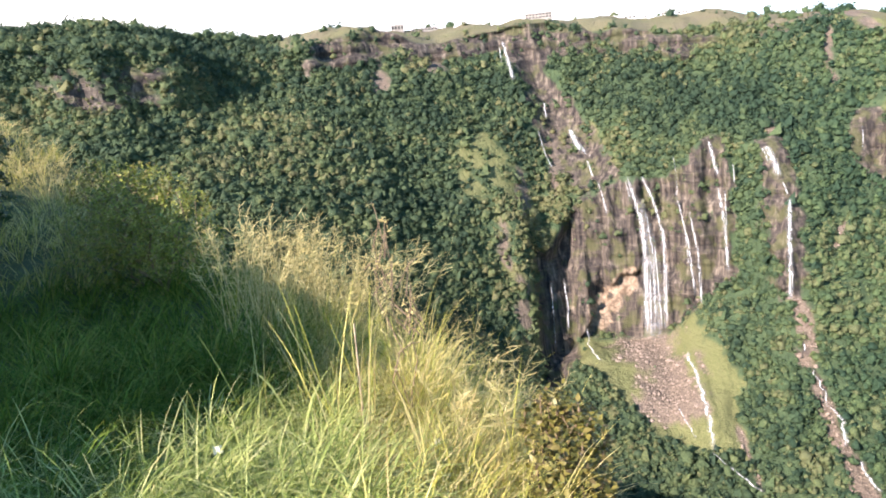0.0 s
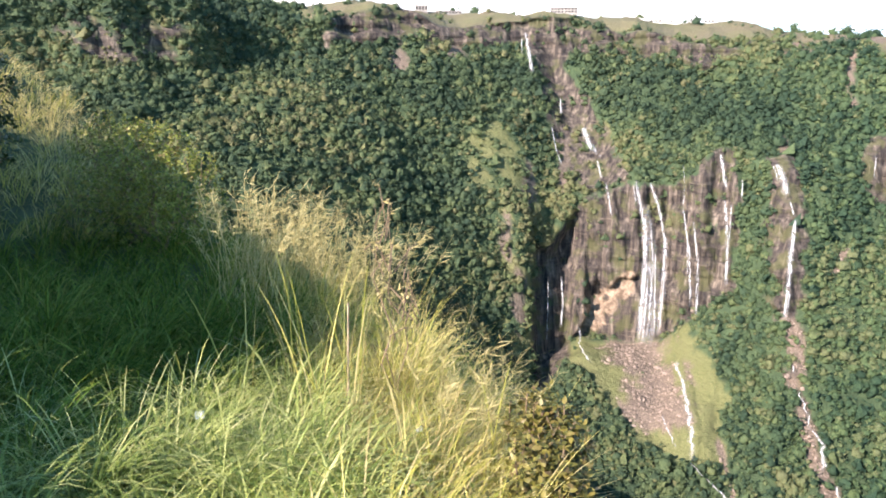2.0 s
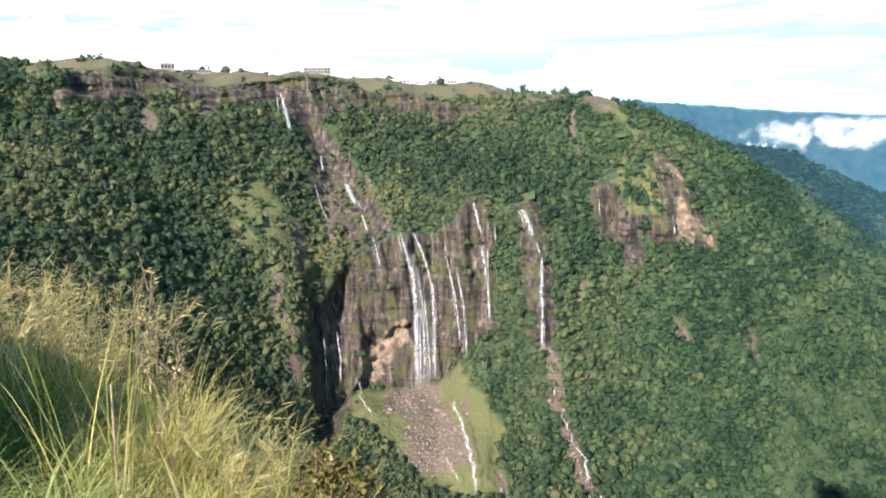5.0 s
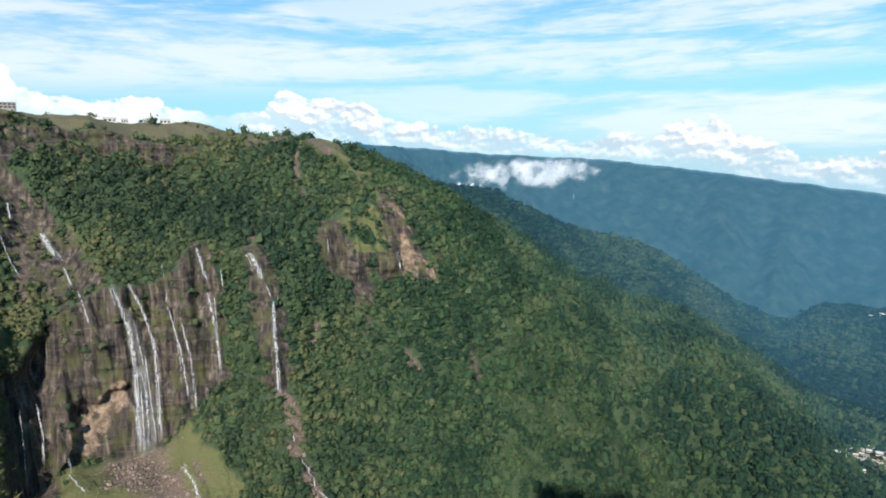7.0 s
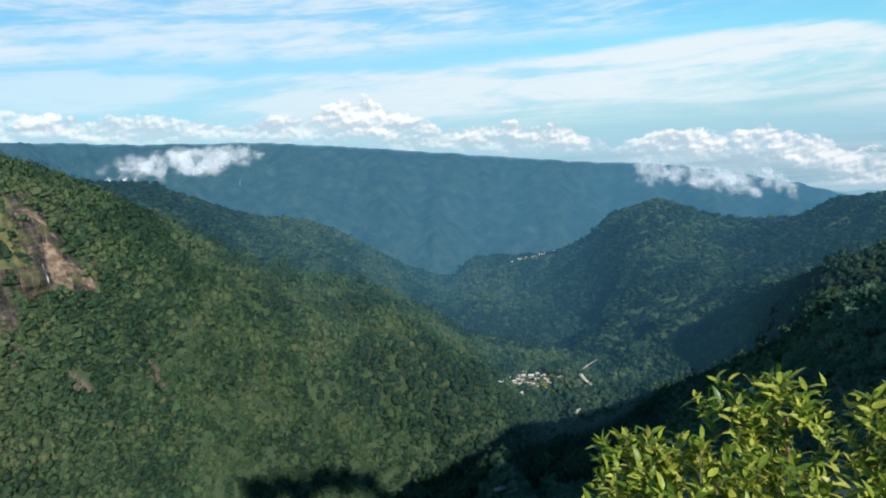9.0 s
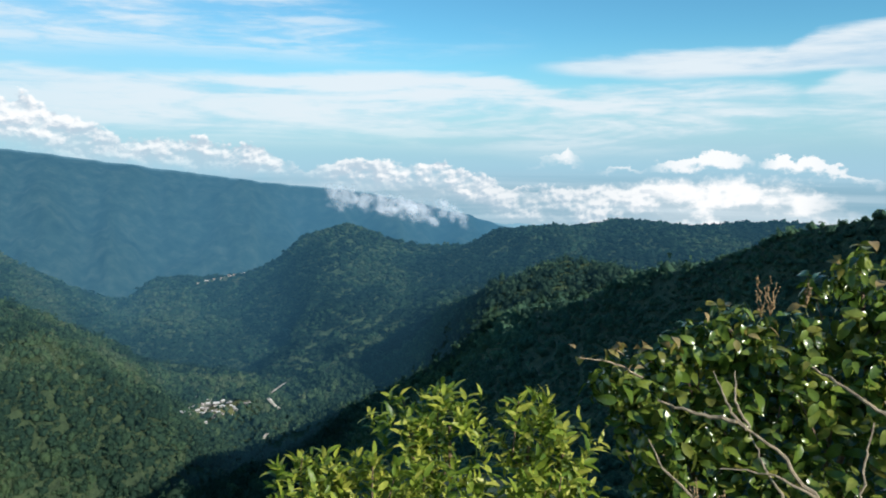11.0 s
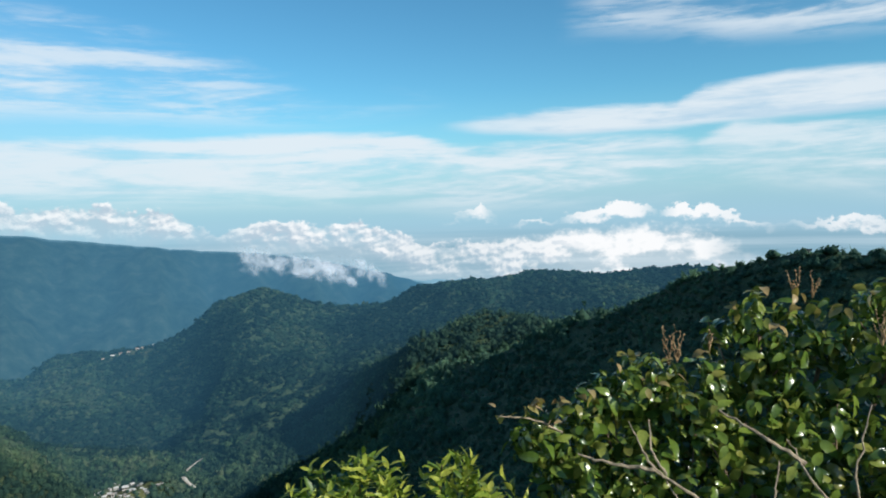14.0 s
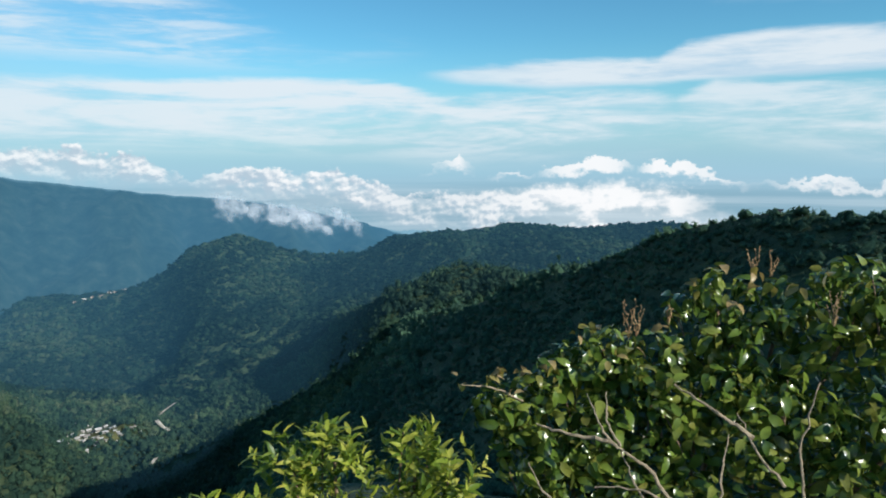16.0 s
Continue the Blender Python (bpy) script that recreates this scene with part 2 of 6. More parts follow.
def ground_material(name, distant=False):
    m, t = material(name)
    p = where(t)
    big, mid, small = grain(t, p, 0.02, 5), grain(t, p, 0.12, 5), grain(t, p, 0.9, 4)
    floor = ramp(t, mid, (0.3, (0.032, 0.054, 0.028)), (0.55, (0.052, 0.084, 0.040)), (0.75, (0.076, 0.108, 0.050)))
    turf = ramp(t, small, (0.3, (0.092, 0.104, 0.042)), (0.55, (0.14, 0.148, 0.060)), (0.8, (0.225, 0.21, 0.105)))
    turf = blend(t, span(t, big, 0.4, 0.65), turf, (0.138, 0.142, 0.062, 1))
    # rock: level beds crossed by upright water stains
    beds = grain(t, squash(t, p, 0.03, 0.03, 0.35), 1.0, 6, 0.6)
    runs = grain(t, squash(t, p, 0.22, 0.22, 0.012), 1.0, 6, 0.6)
    rock = ramp(t, runs, (0.36, (0.017, 0.015, 0.016)), (0.46, (0.052, 0.043, 0.039)), (0.56, (0.100, 0.081, 0.067)), (0.69, (0.23, 0.19, 0.152)))
    rock = blend(t, span(t, beds, 0.56, 0.74, 0.0, 0.5), rock, (0.23, 0.185, 0.145, 1))
    rock = blend(t, span(t, beds, 0.45, 0.36, 0.0, 0.65), rock, (0.030, 0.026, 0.025, 1))
    rock = blend(t, span(t, grain(t, p, 0.06, 5), 0.48, 0.62, 0.0, 0.65), rock, (0.085, 0.09, 0.035, 1))
    scree = ramp(t, small, (0.25, (0.080, 0.062, 0.048)), (0.5, (0.155, 0.120, 0.094)), (0.75, (0.26, 0.21, 0.165)))
    c = blend(t, mask(t, "turf"), floor, turf)
    c = blend(t, mask(t, "rock"), c, rock)
    c = blend(t, mask(t, "scree"), c, scree)
    pale = node(t, "ShaderNodeMix", {0: mask(t, "fresh"), 6: c, 7: blend(t, span(t, grain(t, p, 0.16, 6, 0.65), 0.35, 0.65), (0.13, 0.092, 0.064, 1), (0.35, 0.262, 0.19, 1))}, data_type="RGBA").outputs[2]
    h = maths(t, "ADD", maths(t, "MULTIPLY", beds, 0.7), maths(t, "ADD", runs, maths(t, "MULTIPLY", small, 0.3)))
    finish(t, pale, 0.9, h, 0.9, 3.0, distant=distant)
    return m


def foliage(name, *colors, rough=0.7, size=1.4, deep=0.62, pale=1.7, distant=False):
    """Woods: a tone of its own for each crown, and lighter and darker clumps of leaves in it."""
    m, t = material(name)
    p = where(t)
    tone = maths(t, "ADD", mask(t, "tone"), maths(t, "MULTIPLY", maths(t, "SUBTRACT", island(t), 0.5), 0.35), clamp=True)
    c = ramp(t, tone, *zip((0.0, 0.35, 0.62, 0.85, 1.0), colors))
    c = blend(t, mask(t, "cooler"), c, blend(t, 1.0, c, (0.72, 0.95, 0.94, 1), "MULTIPLY"))
    sprays = grain(t, p, size * 2.2, 4, 0.65)
    c = blend(t, span(t, sprays, 0.35, 0.68), blend(t, 1.0, c, (deep, deep * 1.06, deep * 1.15, 1), "MULTIPLY"), blend(t, 1.0, c, (pale * 1.03, pale, pale * 0.92, 1), "MULTIPLY"))
    finish(t, c, rough, sprays, 1.0, 0.55 / size, through_light=0.38, spec=0.12, distant=distant)
    return m


def leaf_material(name, *colors, rough=0.45, thin=0.3, spec=0.4):
    m, t = material(name)
    r = maths(t, "FRACT", maths(t, "ADD", node(t, "ShaderNodeObjectInfo").outputs["Random"], island(t)))
    c = ramp(t, r, *zip([k / (len(colors) - 1) for k in range(len(colors))], colors))
    c = blend(t, span(t, grain(t, where(t), 60, 3), 0.35, 0.7, 0.0, 0.35), c, blend(t, 0.6, c, (0.03, 0.04, 0.01, 1)))
    finish(t, c, rough, grain(t, where(t), 90, 2), 0.25, 0.004, through_light=thin, spec=spec)
    return m


def plain(name, color, rough=0.8, vary=0.25, scale=8.0, bump=0.3, thin=0.0, metal=0.0, spec=0.3):
    m, t = material(name)
    p = where(t)
    g = grain(t, p, scale, 5)
    c = blend(t, span(t, g, 0.3, 0.7), (*[v * (1 - vary) for v in color], 1), (*[min(1, v * (1 + vary)) for v in color], 1))
    finish(t, c, rough, g, bump, 0.3 / scale, through_light=thin, metal=metal, spec=spec)
    return m


def water_material():
    m, t = material("falling_water")
    p = where(t)
    strands = grain(t, squash(t, p, 1.0, 1.0, 0.045), 0.8, 5, 0.65)
    froth = maths(t, "MULTIPLY", mask(t, "spray"), span(t, strands, 0.38, 0.64, 0.10, 1.0))
    finish(t, (0.86, 0.87, 0.90, 1), 0.55, strands, 0.3, 0.4, through_light=0.3, alpha=froth)
    return m


def cloud_material():
    m, t = material("cloud_vapour")
    p = where(t)
    body = node(t, "ShaderNodeBsdfDiffuse", {0: (0.84, 0.88, 0.93, 1)})
    thin = node(t, "ShaderNodeBsdfTranslucent", {0: (0.84, 0.88, 0.93, 1)})
    s = node(t, "ShaderNodeMixShader", {0: 0.35, 1: body.outputs[0], 2: thin.outputs[0]})
    clear = node(t, "ShaderNodeBsdfTransparent")
    wisps = span(t, maths(t, "ADD", mask(t, "vapour"), maths(t, "MULTIPLY", grain(t, p, 0.014, 3, 0.5), 0.5)), 0.28, 1.65, 0.0, 0.60)
    s = node(t, "ShaderNodeMixShader", {0: wisps, 1: clear.outputs[0], 2: s.outputs[0]})
    node(t, "ShaderNodeOutputMaterial", {0: s.outputs[0]})
    return m


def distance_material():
    """The far range with haze painted as blue emission, and the plain as a pale blue glow."""
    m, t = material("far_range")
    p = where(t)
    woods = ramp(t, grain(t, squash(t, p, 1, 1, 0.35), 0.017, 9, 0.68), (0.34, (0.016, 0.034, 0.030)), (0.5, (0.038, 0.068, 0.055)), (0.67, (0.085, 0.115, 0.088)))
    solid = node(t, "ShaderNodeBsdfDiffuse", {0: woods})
    plain_glow = node(t, "ShaderNodeEmission", {0: (0.24, 0.45, 0.57, 1), 1: 1.0})
    s = node(t, "ShaderNodeMixShader", {0: maths(t, "MULTIPLY", mask(t, "plain"), 0.95), 1: haze_glow(t, solid.outputs[0]), 2: plain_glow.outputs[0]})
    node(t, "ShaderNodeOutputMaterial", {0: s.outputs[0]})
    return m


M_GROUND, M_FARLAND = ground_material("hillside"), ground_material("distant_hillside", True)
M_FOREST = foliage("broadleaf_forest", (0.046, 0.078, 0.050), (0.076, 0.114, 0.064), (0.108, 0.148, 0.074), (0.146, 0.178, 0.082), (0.190, 0.190, 0.098), size=0.5, deep=0.74, pale=1.5)
# scrub of the near spur: base colour lightened to lift the shade there
M_SCRUB_LIFTED = foliage("spur_scrub_lifted", (0.096, 0.146, 0.096), (0.122, 0.182, 0.112), (0.142, 0.204, 0.122), (0.162, 0.220, 0.126), (0.184, 0.222, 0.128), size=0.6, deep=0.75, pale=1.5)
# the next three forests carry haze painted on as blue emission
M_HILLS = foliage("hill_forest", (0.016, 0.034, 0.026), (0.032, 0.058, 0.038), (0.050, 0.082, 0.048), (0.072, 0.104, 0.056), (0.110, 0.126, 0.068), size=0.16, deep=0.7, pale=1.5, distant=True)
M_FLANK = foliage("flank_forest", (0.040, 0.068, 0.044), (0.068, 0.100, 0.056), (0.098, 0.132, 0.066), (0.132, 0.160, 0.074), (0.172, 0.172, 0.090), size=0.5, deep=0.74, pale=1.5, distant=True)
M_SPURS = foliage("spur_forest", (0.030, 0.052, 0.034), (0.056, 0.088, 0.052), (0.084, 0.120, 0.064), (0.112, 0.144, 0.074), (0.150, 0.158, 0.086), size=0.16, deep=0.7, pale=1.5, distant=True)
M_WATER = water_material()
M_CLOUD = cloud_material()
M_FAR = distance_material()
M_PUFF = plain("dense_cloud", (0.85, 0.86, 0.88), 1.0, 0.08, 0.02, 0.2)
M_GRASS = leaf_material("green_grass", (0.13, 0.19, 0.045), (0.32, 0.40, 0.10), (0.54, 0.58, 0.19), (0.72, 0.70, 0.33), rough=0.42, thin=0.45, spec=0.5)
M_STRAW = leaf_material("dry_grass", (0.31, 0.32, 0.06), (0.54, 0.50, 0.11), (0.72, 0.63, 0.20), (0.82, 0.70, 0.34), (0.48, 0.37, 0.16), (0.44, 0.48, 0.08), rough=0.5, thin=0.42)
M_PLUME = leaf_material("grass_plumes", (0.42, 0.34, 0.14), (0.56, 0.47, 0.20), (0.70, 0.61, 0.31), rough=0.7, thin=0.4)
# darker copy of the green grass, with the shelter's shade put into its colour
M_SHADE = leaf_material("shade_painted_grass", (0.050, 0.105, 0.016), (0.115, 0.195, 0.028), (0.22, 0.30, 0.05), (0.34, 0.32, 0.09), rough=0.75, thin=0.34, spec=0.1)
M_LIME = leaf_material("lime_leaves", (0.085, 0.155, 0.018), (0.19, 0.28, 0.030), (0.35, 0.41, 0.05), (0.54, 0.54, 0.10), rough=0.40, thin=0.32, spec=0.4)
M_GLOSSY = leaf_material("glossy_leaves", (0.042, 0.086, 0.014), (0.080, 0.145, 0.022), (0.130, 0.205, 0.030), (0.19, 0.265, 0.04), (0.27, 0.32, 0.06), (0.20, 0.20, 0.04), rough=0.22, thin=0.26, spec=0.65)
M_COPPER = leaf_material("young_coppery_leaves", (0.18, 0.20, 0.035), (0.34, 0.25, 0.07), (0.46, 0.33, 0.15), (0.24, 0.27, 0.05), rough=0.30, thin=0.35, spec=0.5)
M_RUST = leaf_material("rusty_leaves", (0.04, 0.045, 0.014), (0.09, 0.09, 0.02), (0.17, 0.15, 0.03), (0.24, 0.20, 0.05), (0.12, 0.08, 0.04), thin=0.25)
M_OCHRE = leaf_material("yellowing_leaves", (0.10, 0.13, 0.025), (0.20, 0.24, 0.04), (0.33, 0.34, 0.06), (0.26, 0.18, 0.08), thin=0.3)
M_DARK = leaf_material("dark_leaves", (0.015, 0.035, 0.010), (0.03, 0.06, 0.015), (0.05, 0.08, 0.02), thin=0.1)
M_BARK = plain("bark", (0.20, 0.14, 0.09), 0.85, 0.35, 40, 0.6)
M_SPIKE = plain("seed_spikes", (0.36, 0.24, 0.12), 0.8, 0.3, 60, 0.5)
M_TWIG = plain("pale_twigs", (0.34, 0.27, 0.18), 0.8, 0.3, 50, 0.5)
M_WALL = plain("weathered_plaster", (0.42, 0.40, 0.37), 0.85, 0.2, 0.6, 0.3)
M_ROOF = plain("pale_sheet_roof", (0.50, 0.50, 0.48), 0.5, 0.15, 0.5, 0.2)
M_SHEET = plain("rusted_sheet_roof", (0.27, 0.25, 0.23), 0.6, 0.3, 0.5, 0.2)
M_OPEN = plain("dark_opening", (0.03, 0.03, 0.03), 0.6, 0.2, 1.0, 0.1)
M_GRAVEL = plain("river_gravel", (0.33, 0.32, 0.29), 0.9, 0.3, 0.15, 0.6)
M_PAPER = plain("white_paper", (0.82, 0.82, 0.80), 0.7, 0.05, 30, 0.3)
M_STONE = plain("boulder_stone", (0.25, 0.195, 0.16), 0.9, 0.35, 0.5, 0.6)
# Lines of the land, set to fit the camera's view, from the viewpoint outward: bearing in degrees, distance and height
# in metres.
EDGE = [
    (-60, 12, 1.9), (-40, 12, 1.3), (-31.3, 11, 0.2), (-29.9, 10.7, -0.1), (-28.4, 10.2, -0.3),
    (-26.7, 9.7, -0.7), (-25, 9.3, -1.0), (-20, 8, -1.5), (-12, 6.3, -1.9), (-4, 5, -2.0),
    (5, 4, -2.1), (10, 3.2, -2.1), (15, 2.4, -2.0), (22, 1.8, -1.9), (30, 1.5, -1.8),
    (60, 1.2, -1.8), (90, 1.1, -1.8), (110, 1.2, -1.8), (140, 1.8, -1.8),
]
LAWN = [
    (-60, 7, -1.4), (-40, 7, -1.5), (-31, 6.5, -1.6), (-26, 6, -1.7), (-20, 5, -1.7),
    (-12, 4.2, -1.7), (-4, 3.5, -1.8), (5, 2.6, -1.8), (10, 2.1, -1.8), (15, 1.5, -1.7),
    (30, 0.9, -1.7), (90, 0.7, -1.6), (140, 1, -1.6),
]
BANK = [
    (-60, 60, -32.0), (-30, 60, -36.0), (0, 60, -50.0), (30, 60, -55.0), (60, 120, -100.0),
    (75, 380, -226.0), (84, 350, -184.0), (94, 215, -104.0), (105, 145, -74.0), (120, 105, -56.0),
    (130, 88, -46.0), (140, 78, -36.0),
]
SHOULDER = [
    (-60, 240, -111.9), (-40, 250, -127.4), (-20, 260, -132.5), (0, 280, -181.8), (25, 300, -226.1),
    (45, 320, -232.5), (60, 420, -262.4), (69.5, 680, -392.6), (74, 790, -399.1), (78.6, 930, -426.0),
    (84, 950, -379.0), (87.5, 860, -318.0), (93.2, 640, -200.0), (97.7, 470, -115.4), (103.8, 350, -78.2),
    (108.5, 295, -55.2), (113.4, 250, -40.9), (116, 232, -33.0), (119.5, 210, -23.9), (123.6, 188, -18.1),
    (127, 172, -14.4), (132, 162, -13.9), (140, 150, -12.1),
]
CREEK = [
    (-60, 330, -120.0), (-40, 350, -135.0), (-20, 380, -160.0), (-8, 390, -210.0), (0, 400, -270.0),
    (8, 430, -315.0), (14, 460, -330.0), (20, 490, -335.0), (26, 530, -345.0), (34, 570, -360.0),
    (45, 620, -385.0), (58, 680, -402.0), (66, 740, -415.0), (69.6, 790, -420.0), (75.6, 900, -430.0),
    (77.7, 1057, -440.0), (79.2, 1270, -448.0), (84, 1150, -440.0), (91, 980, -400.0), (97, 790, -320.0),
    (104, 770, -275.0), (112, 760, -230.0), (120, 750, -180.0), (130, 740, -130.0), (140, 740, -90.0),
]
FOOT = [
    (-60, 640, -33.5), (-40, 640, -44.8), (-30, 630, -55.1), (-20, 590, -93.4), (-8, 585, -135.1),
    (0, 610, -186.5), (5, 640, -232.9), (8.9, 660, -274.7), (12, 690, -253.9), (16.6, 690, -255.2),
    (18, 688, -253.1), (20.7, 680, -226.2), (22.8, 680, -197.6), (25, 665, -200.8), (27.3, 650, -204.9),
    (30.4, 690, -165.7), (32.2, 740, -117.2), (35.5, 760, -127.2), (40, 780, -119.4), (46, 800, -170.0),
    (53, 860, -246.6), (60, 900, -301.1), (67, 980, -347.0), (73, 1080, -388.8), (77, 1180, -420.2),
    (79.2, 1285, -440.0), (84, 1250, -418.2), (90, 1150, -362.6), (97, 1000, -255.0), (104, 1020, -193.0),
    (110, 1030, -187.0), (120, 1040, -165.0), (130, 1050, -148.0), (140, 1050, -148.0),
]
LIP = [
    (-60, 700, 0.0), (-40, 700, -12.2), (-30, 690, -12.0), (-20, 640, -44.8), (-8, 630, -77.4),
    (0, 660, -110.4), (3.7, 675, -116.6), (6, 680, -132.2), (8.6, 690, -165.7), (11.7, 712, -119.1),
    (15.4, 715, -100.5), (17.5, 712, -105.1), (21.6, 720, -73.1), (25.9, 715, -78.9), (28.5, 720, -88.4),
    (31.5, 765, -66.9), (37.2, 790, -49.7), (39.3, 800, -81.3), (43, 820, -108.0), (46, 850, -127.0),
    (53, 950, -210.6), (60, 1030, -276.0), (67, 1120, -346.7), (73, 1190, -400.5), (77, 1250, -428.0),
    (79.2, 1300, -440.0), (84, 1350, -399.9), (90, 1300, -348.3), (97.3, 1060, -238.0), (101, 1070, -196.0),
    (104, 1075, -173.0), (108, 1085, -180.0), (115, 1100, -194.0), (130, 1100, -174.0), (140, 1100, -174.0),
]
BAND_FOOT = [
    (-60, 760, 26.5), (-30, 750, 19.6), (-24, 720, 20.1), (-20, 730, 7.6), (-15, 770, 20.2),
    (-7.8, 800, 39.1), (0.9, 830, 36.2), (6.3, 850, 31.2), (9.9, 850, 19.3), (16.6, 860, 25.5),
    (25, 860, 24.0), (30, 850, 17.8), (36, 850, -14.8), (40, 880, -46.1), (46, 940, -107.1),
    (53, 1050, -200.3), (60, 1160, -280.6), (67, 1240, -355.6), (75, 1290, -419.1), (79.2, 1320, -439.1),
    (84, 1500, -360.1), (90, 1500, -346.3), (97, 1290, -318.0), (104, 1290, -318.0), (115, 1290, -310.0),
    (130, 1290, -300.0), (140, 1290, -300.0),
]
BAND_TOP = [
    (-60, 775, 67.8), (-30, 765, 73.7), (-24, 732, 70.5), (-20, 742, 62.3), (-15, 785, 59.0),
    (-7.8, 815, 64.1), (0.9, 845, 57.6), (6.3, 862, 55.7), (16.6, 875, 50.5), (25, 885, 40.2),
    (30, 880, 35.3), (36, 890, 4.7), (40, 930, -24.4), (46, 1000, -91.0), (53, 1110, -191.7),
    (60, 1230, -281.7), (67, 1300, -360.5), (75, 1320, -418.7), (79.2, 1340, -440.6), (84, 1650, -335.7),
    (90, 1650, -335.7), (97, 1430, -300.0), (104, 1430, -280.0), (115, 1430, -268.0), (130, 1430, -240.0),
    (140, 1430, -240.0),
]
CREST = [
    (-60, 860, 99.5), (-40, 850, 99.9), (-29.6, 830, 97.5), (-24, 800, 98.2), (-20.7, 800, 94.0),
    (-17, 830, 84.3), (-12.9, 900, 83.5), (-8.5, 950, 94.8), (-2.6, 980, 87.5), (3.5, 1000, 82.2),
    (9.4, 1010, 81.3), (16, 1020, 73.1), (21.3, 1020, 66.0), (25.5, 1000, 57.7), (30.6, 960, 48.6),
    (33.4, 960, 35.2), (36, 975, 17.0), (39.3, 1010, -8.8), (46.1, 1080, -83.1), (53, 1190, -190.6),
    (62, 1330, -314.4), (66.6, 1370, -374.8), (75, 1340, -422.5), (79.2, 1360, -439.3), (84, 1720, -303.3),
    (90, 1720, -309.5), (97, 1650, -285.0), (104, 1600, -253.4), (115, 1600, -239.1), (130, 1600, -224.9),
    (140, 1600, -224.9),
]
BACK = [
    (-60, 900, 75.6), (-40, 900, 75.6), (-20, 1000, 73.4), (0, 1300, 68.1), (20, 1300, 54.5),
    (30, 1250, 34.9), (36, 1250, -32.7), (46, 1350, -165.8), (53, 1450, -268.7), (60, 1550, -357.8),
    (67, 1600, -443.7), (75, 1500, -481.6), (79, 1500, -452.9), (84, 1780, -275.6), (90, 1800, -285.1),
    (97, 1750, -252.2), (104, 1700, -226.8), (115, 1700, -217.8), (130, 1700, -208.7), (140, 1700, -208.7),
]
HILLS = [
    (-60, 1500, 52.4), (-20, 1600, 27.9), (0, 1700, 0.0), (30, 1700, -14.8), (36, 1700, -23.7),
    (44.4, 1700, -40.1), (47.7, 1730, -84.6), (51.2, 1800, -141.7), (57.3, 1930, -206.3), (60.7, 2020, -287.5),
    (64.2, 2080, -378.0), (67.6, 2140, -435.4), (70, 2140, -381.2), (74.5, 2060, -374.4), (77.4, 2010, -350.8),
    (79.3, 1980, -315.4), (81.1, 1950, -260.2), (83, 1935, -230.7), (85, 1928, -219.7), (88.4, 1900, -256.9),
    (91, 1890, -272.4), (94.4, 1875, -273.5), (96, 1865, -248.8), (97.5, 1855, -226.1), (100.9, 1850, -217.3),
    (104.2, 1850, -210.8), (107.9, 1850, -194.4), (112, 1850, -207.5), (116.8, 1850, -191.2), (119.8, 1800, -182.8),
    (123, 1800, -198.7), (130, 1800, -195.5), (140, 1800, -195.5),
]
VALE = [
    (-60, 2100, -110.1), (0, 2100, -146.8), (36, 2100, -183.7), (53, 2300, -447.1), (62, 2400, -510.1),
    (67, 2450, -520.8), (75, 2400, -510.1), (98, 2400, -510.1), (140, 2400, -510.1),
]
RIDGE_FOOT = [
    (-60, 2500, -218.7), (30, 2500, -307.0), (62, 2600, -500.7), (67.7, 2650, -524.7), (80, 2700, -549.3),
    (98, 2800, -544.3), (140, 2800, -544.3),
]
RIDGE = [
    (-60, 3500, 0.0), (0, 3500, 61.1), (30, 3500, 158.9), (36, 3600, 144.6), (44.8, 3700, 90.4),
    (53.5, 3800, 49.7), (63, 3800, -39.8), (71, 3800, -119.4), (79, 3800, -199.1), (86, 3850, -255.7),
    (96.7, 3900, -430.6), (101, 3900, -520.4), (110, 3900, -520.4), (140, 3900, -520.4),
]
PLAIN = [
    (-60, 4700, -535.5), (36, 4700, -535.5), (140, 4700, -535.5),
]


# ---- land ----
def eased(rows, az, col):
    """A smooth curve without overshoot through the rows of a line of the land."""
    x, y = np.array([r[0] for r in rows], float), np.array([r[col] for r in rows], float)
    h, d = np.diff(x), np.diff(y) / np.diff(x)
    m = np.zeros(len(x))
    m[1:-1] = np.where(d[:-1] * d[1:] > 0, 2 * d[:-1] * d[1:] / (d[:-1] + d[1:] + 1e-12), 0)
    m[0], m[-1] = d[0], d[-1]
    i = np.clip(np.searchsorted(x, az) - 1, 0, len(x) - 2)
    s = np.clip((az - x[i]) / h[i], 0, 1)
    a, b = s * s * (3 - 2 * s), s * (1 - s)
    return y[i] * (1 - a) + y[i + 1] * a + h[i] * b * (m[i] * (1 - s) - m[i + 1] * s)


def hashed(ix, iy, seed):
    n = (ix * 374761393 + iy * 668265263 + seed * 974711) & 0x7FFFFFFF
    n = ((n ^ (n >> 13)) * 1274126177) & 0x7FFFFFFF
    return ((n ^ (n >> 16)) & 0xFFFF) / 65535.0


def value_noise(x, y, seed=0):
    ix, iy = np.floor(x).astype(np.int64), np.floor(y).astype(np.int64)
    u, v = x - ix, y - iy
    u, v = u * u * (3 - 2 * u), v * v * (3 - 2 * v)
    a, b = hashed(ix, iy, seed), hashed(ix + 1, iy, seed)
    c, d = hashed(ix, iy + 1, seed), hashed(ix + 1, iy + 1, seed)
    return (a * (1 - u) + b * u) * (1 - v) + (c * (1 - u) + d * u) * v


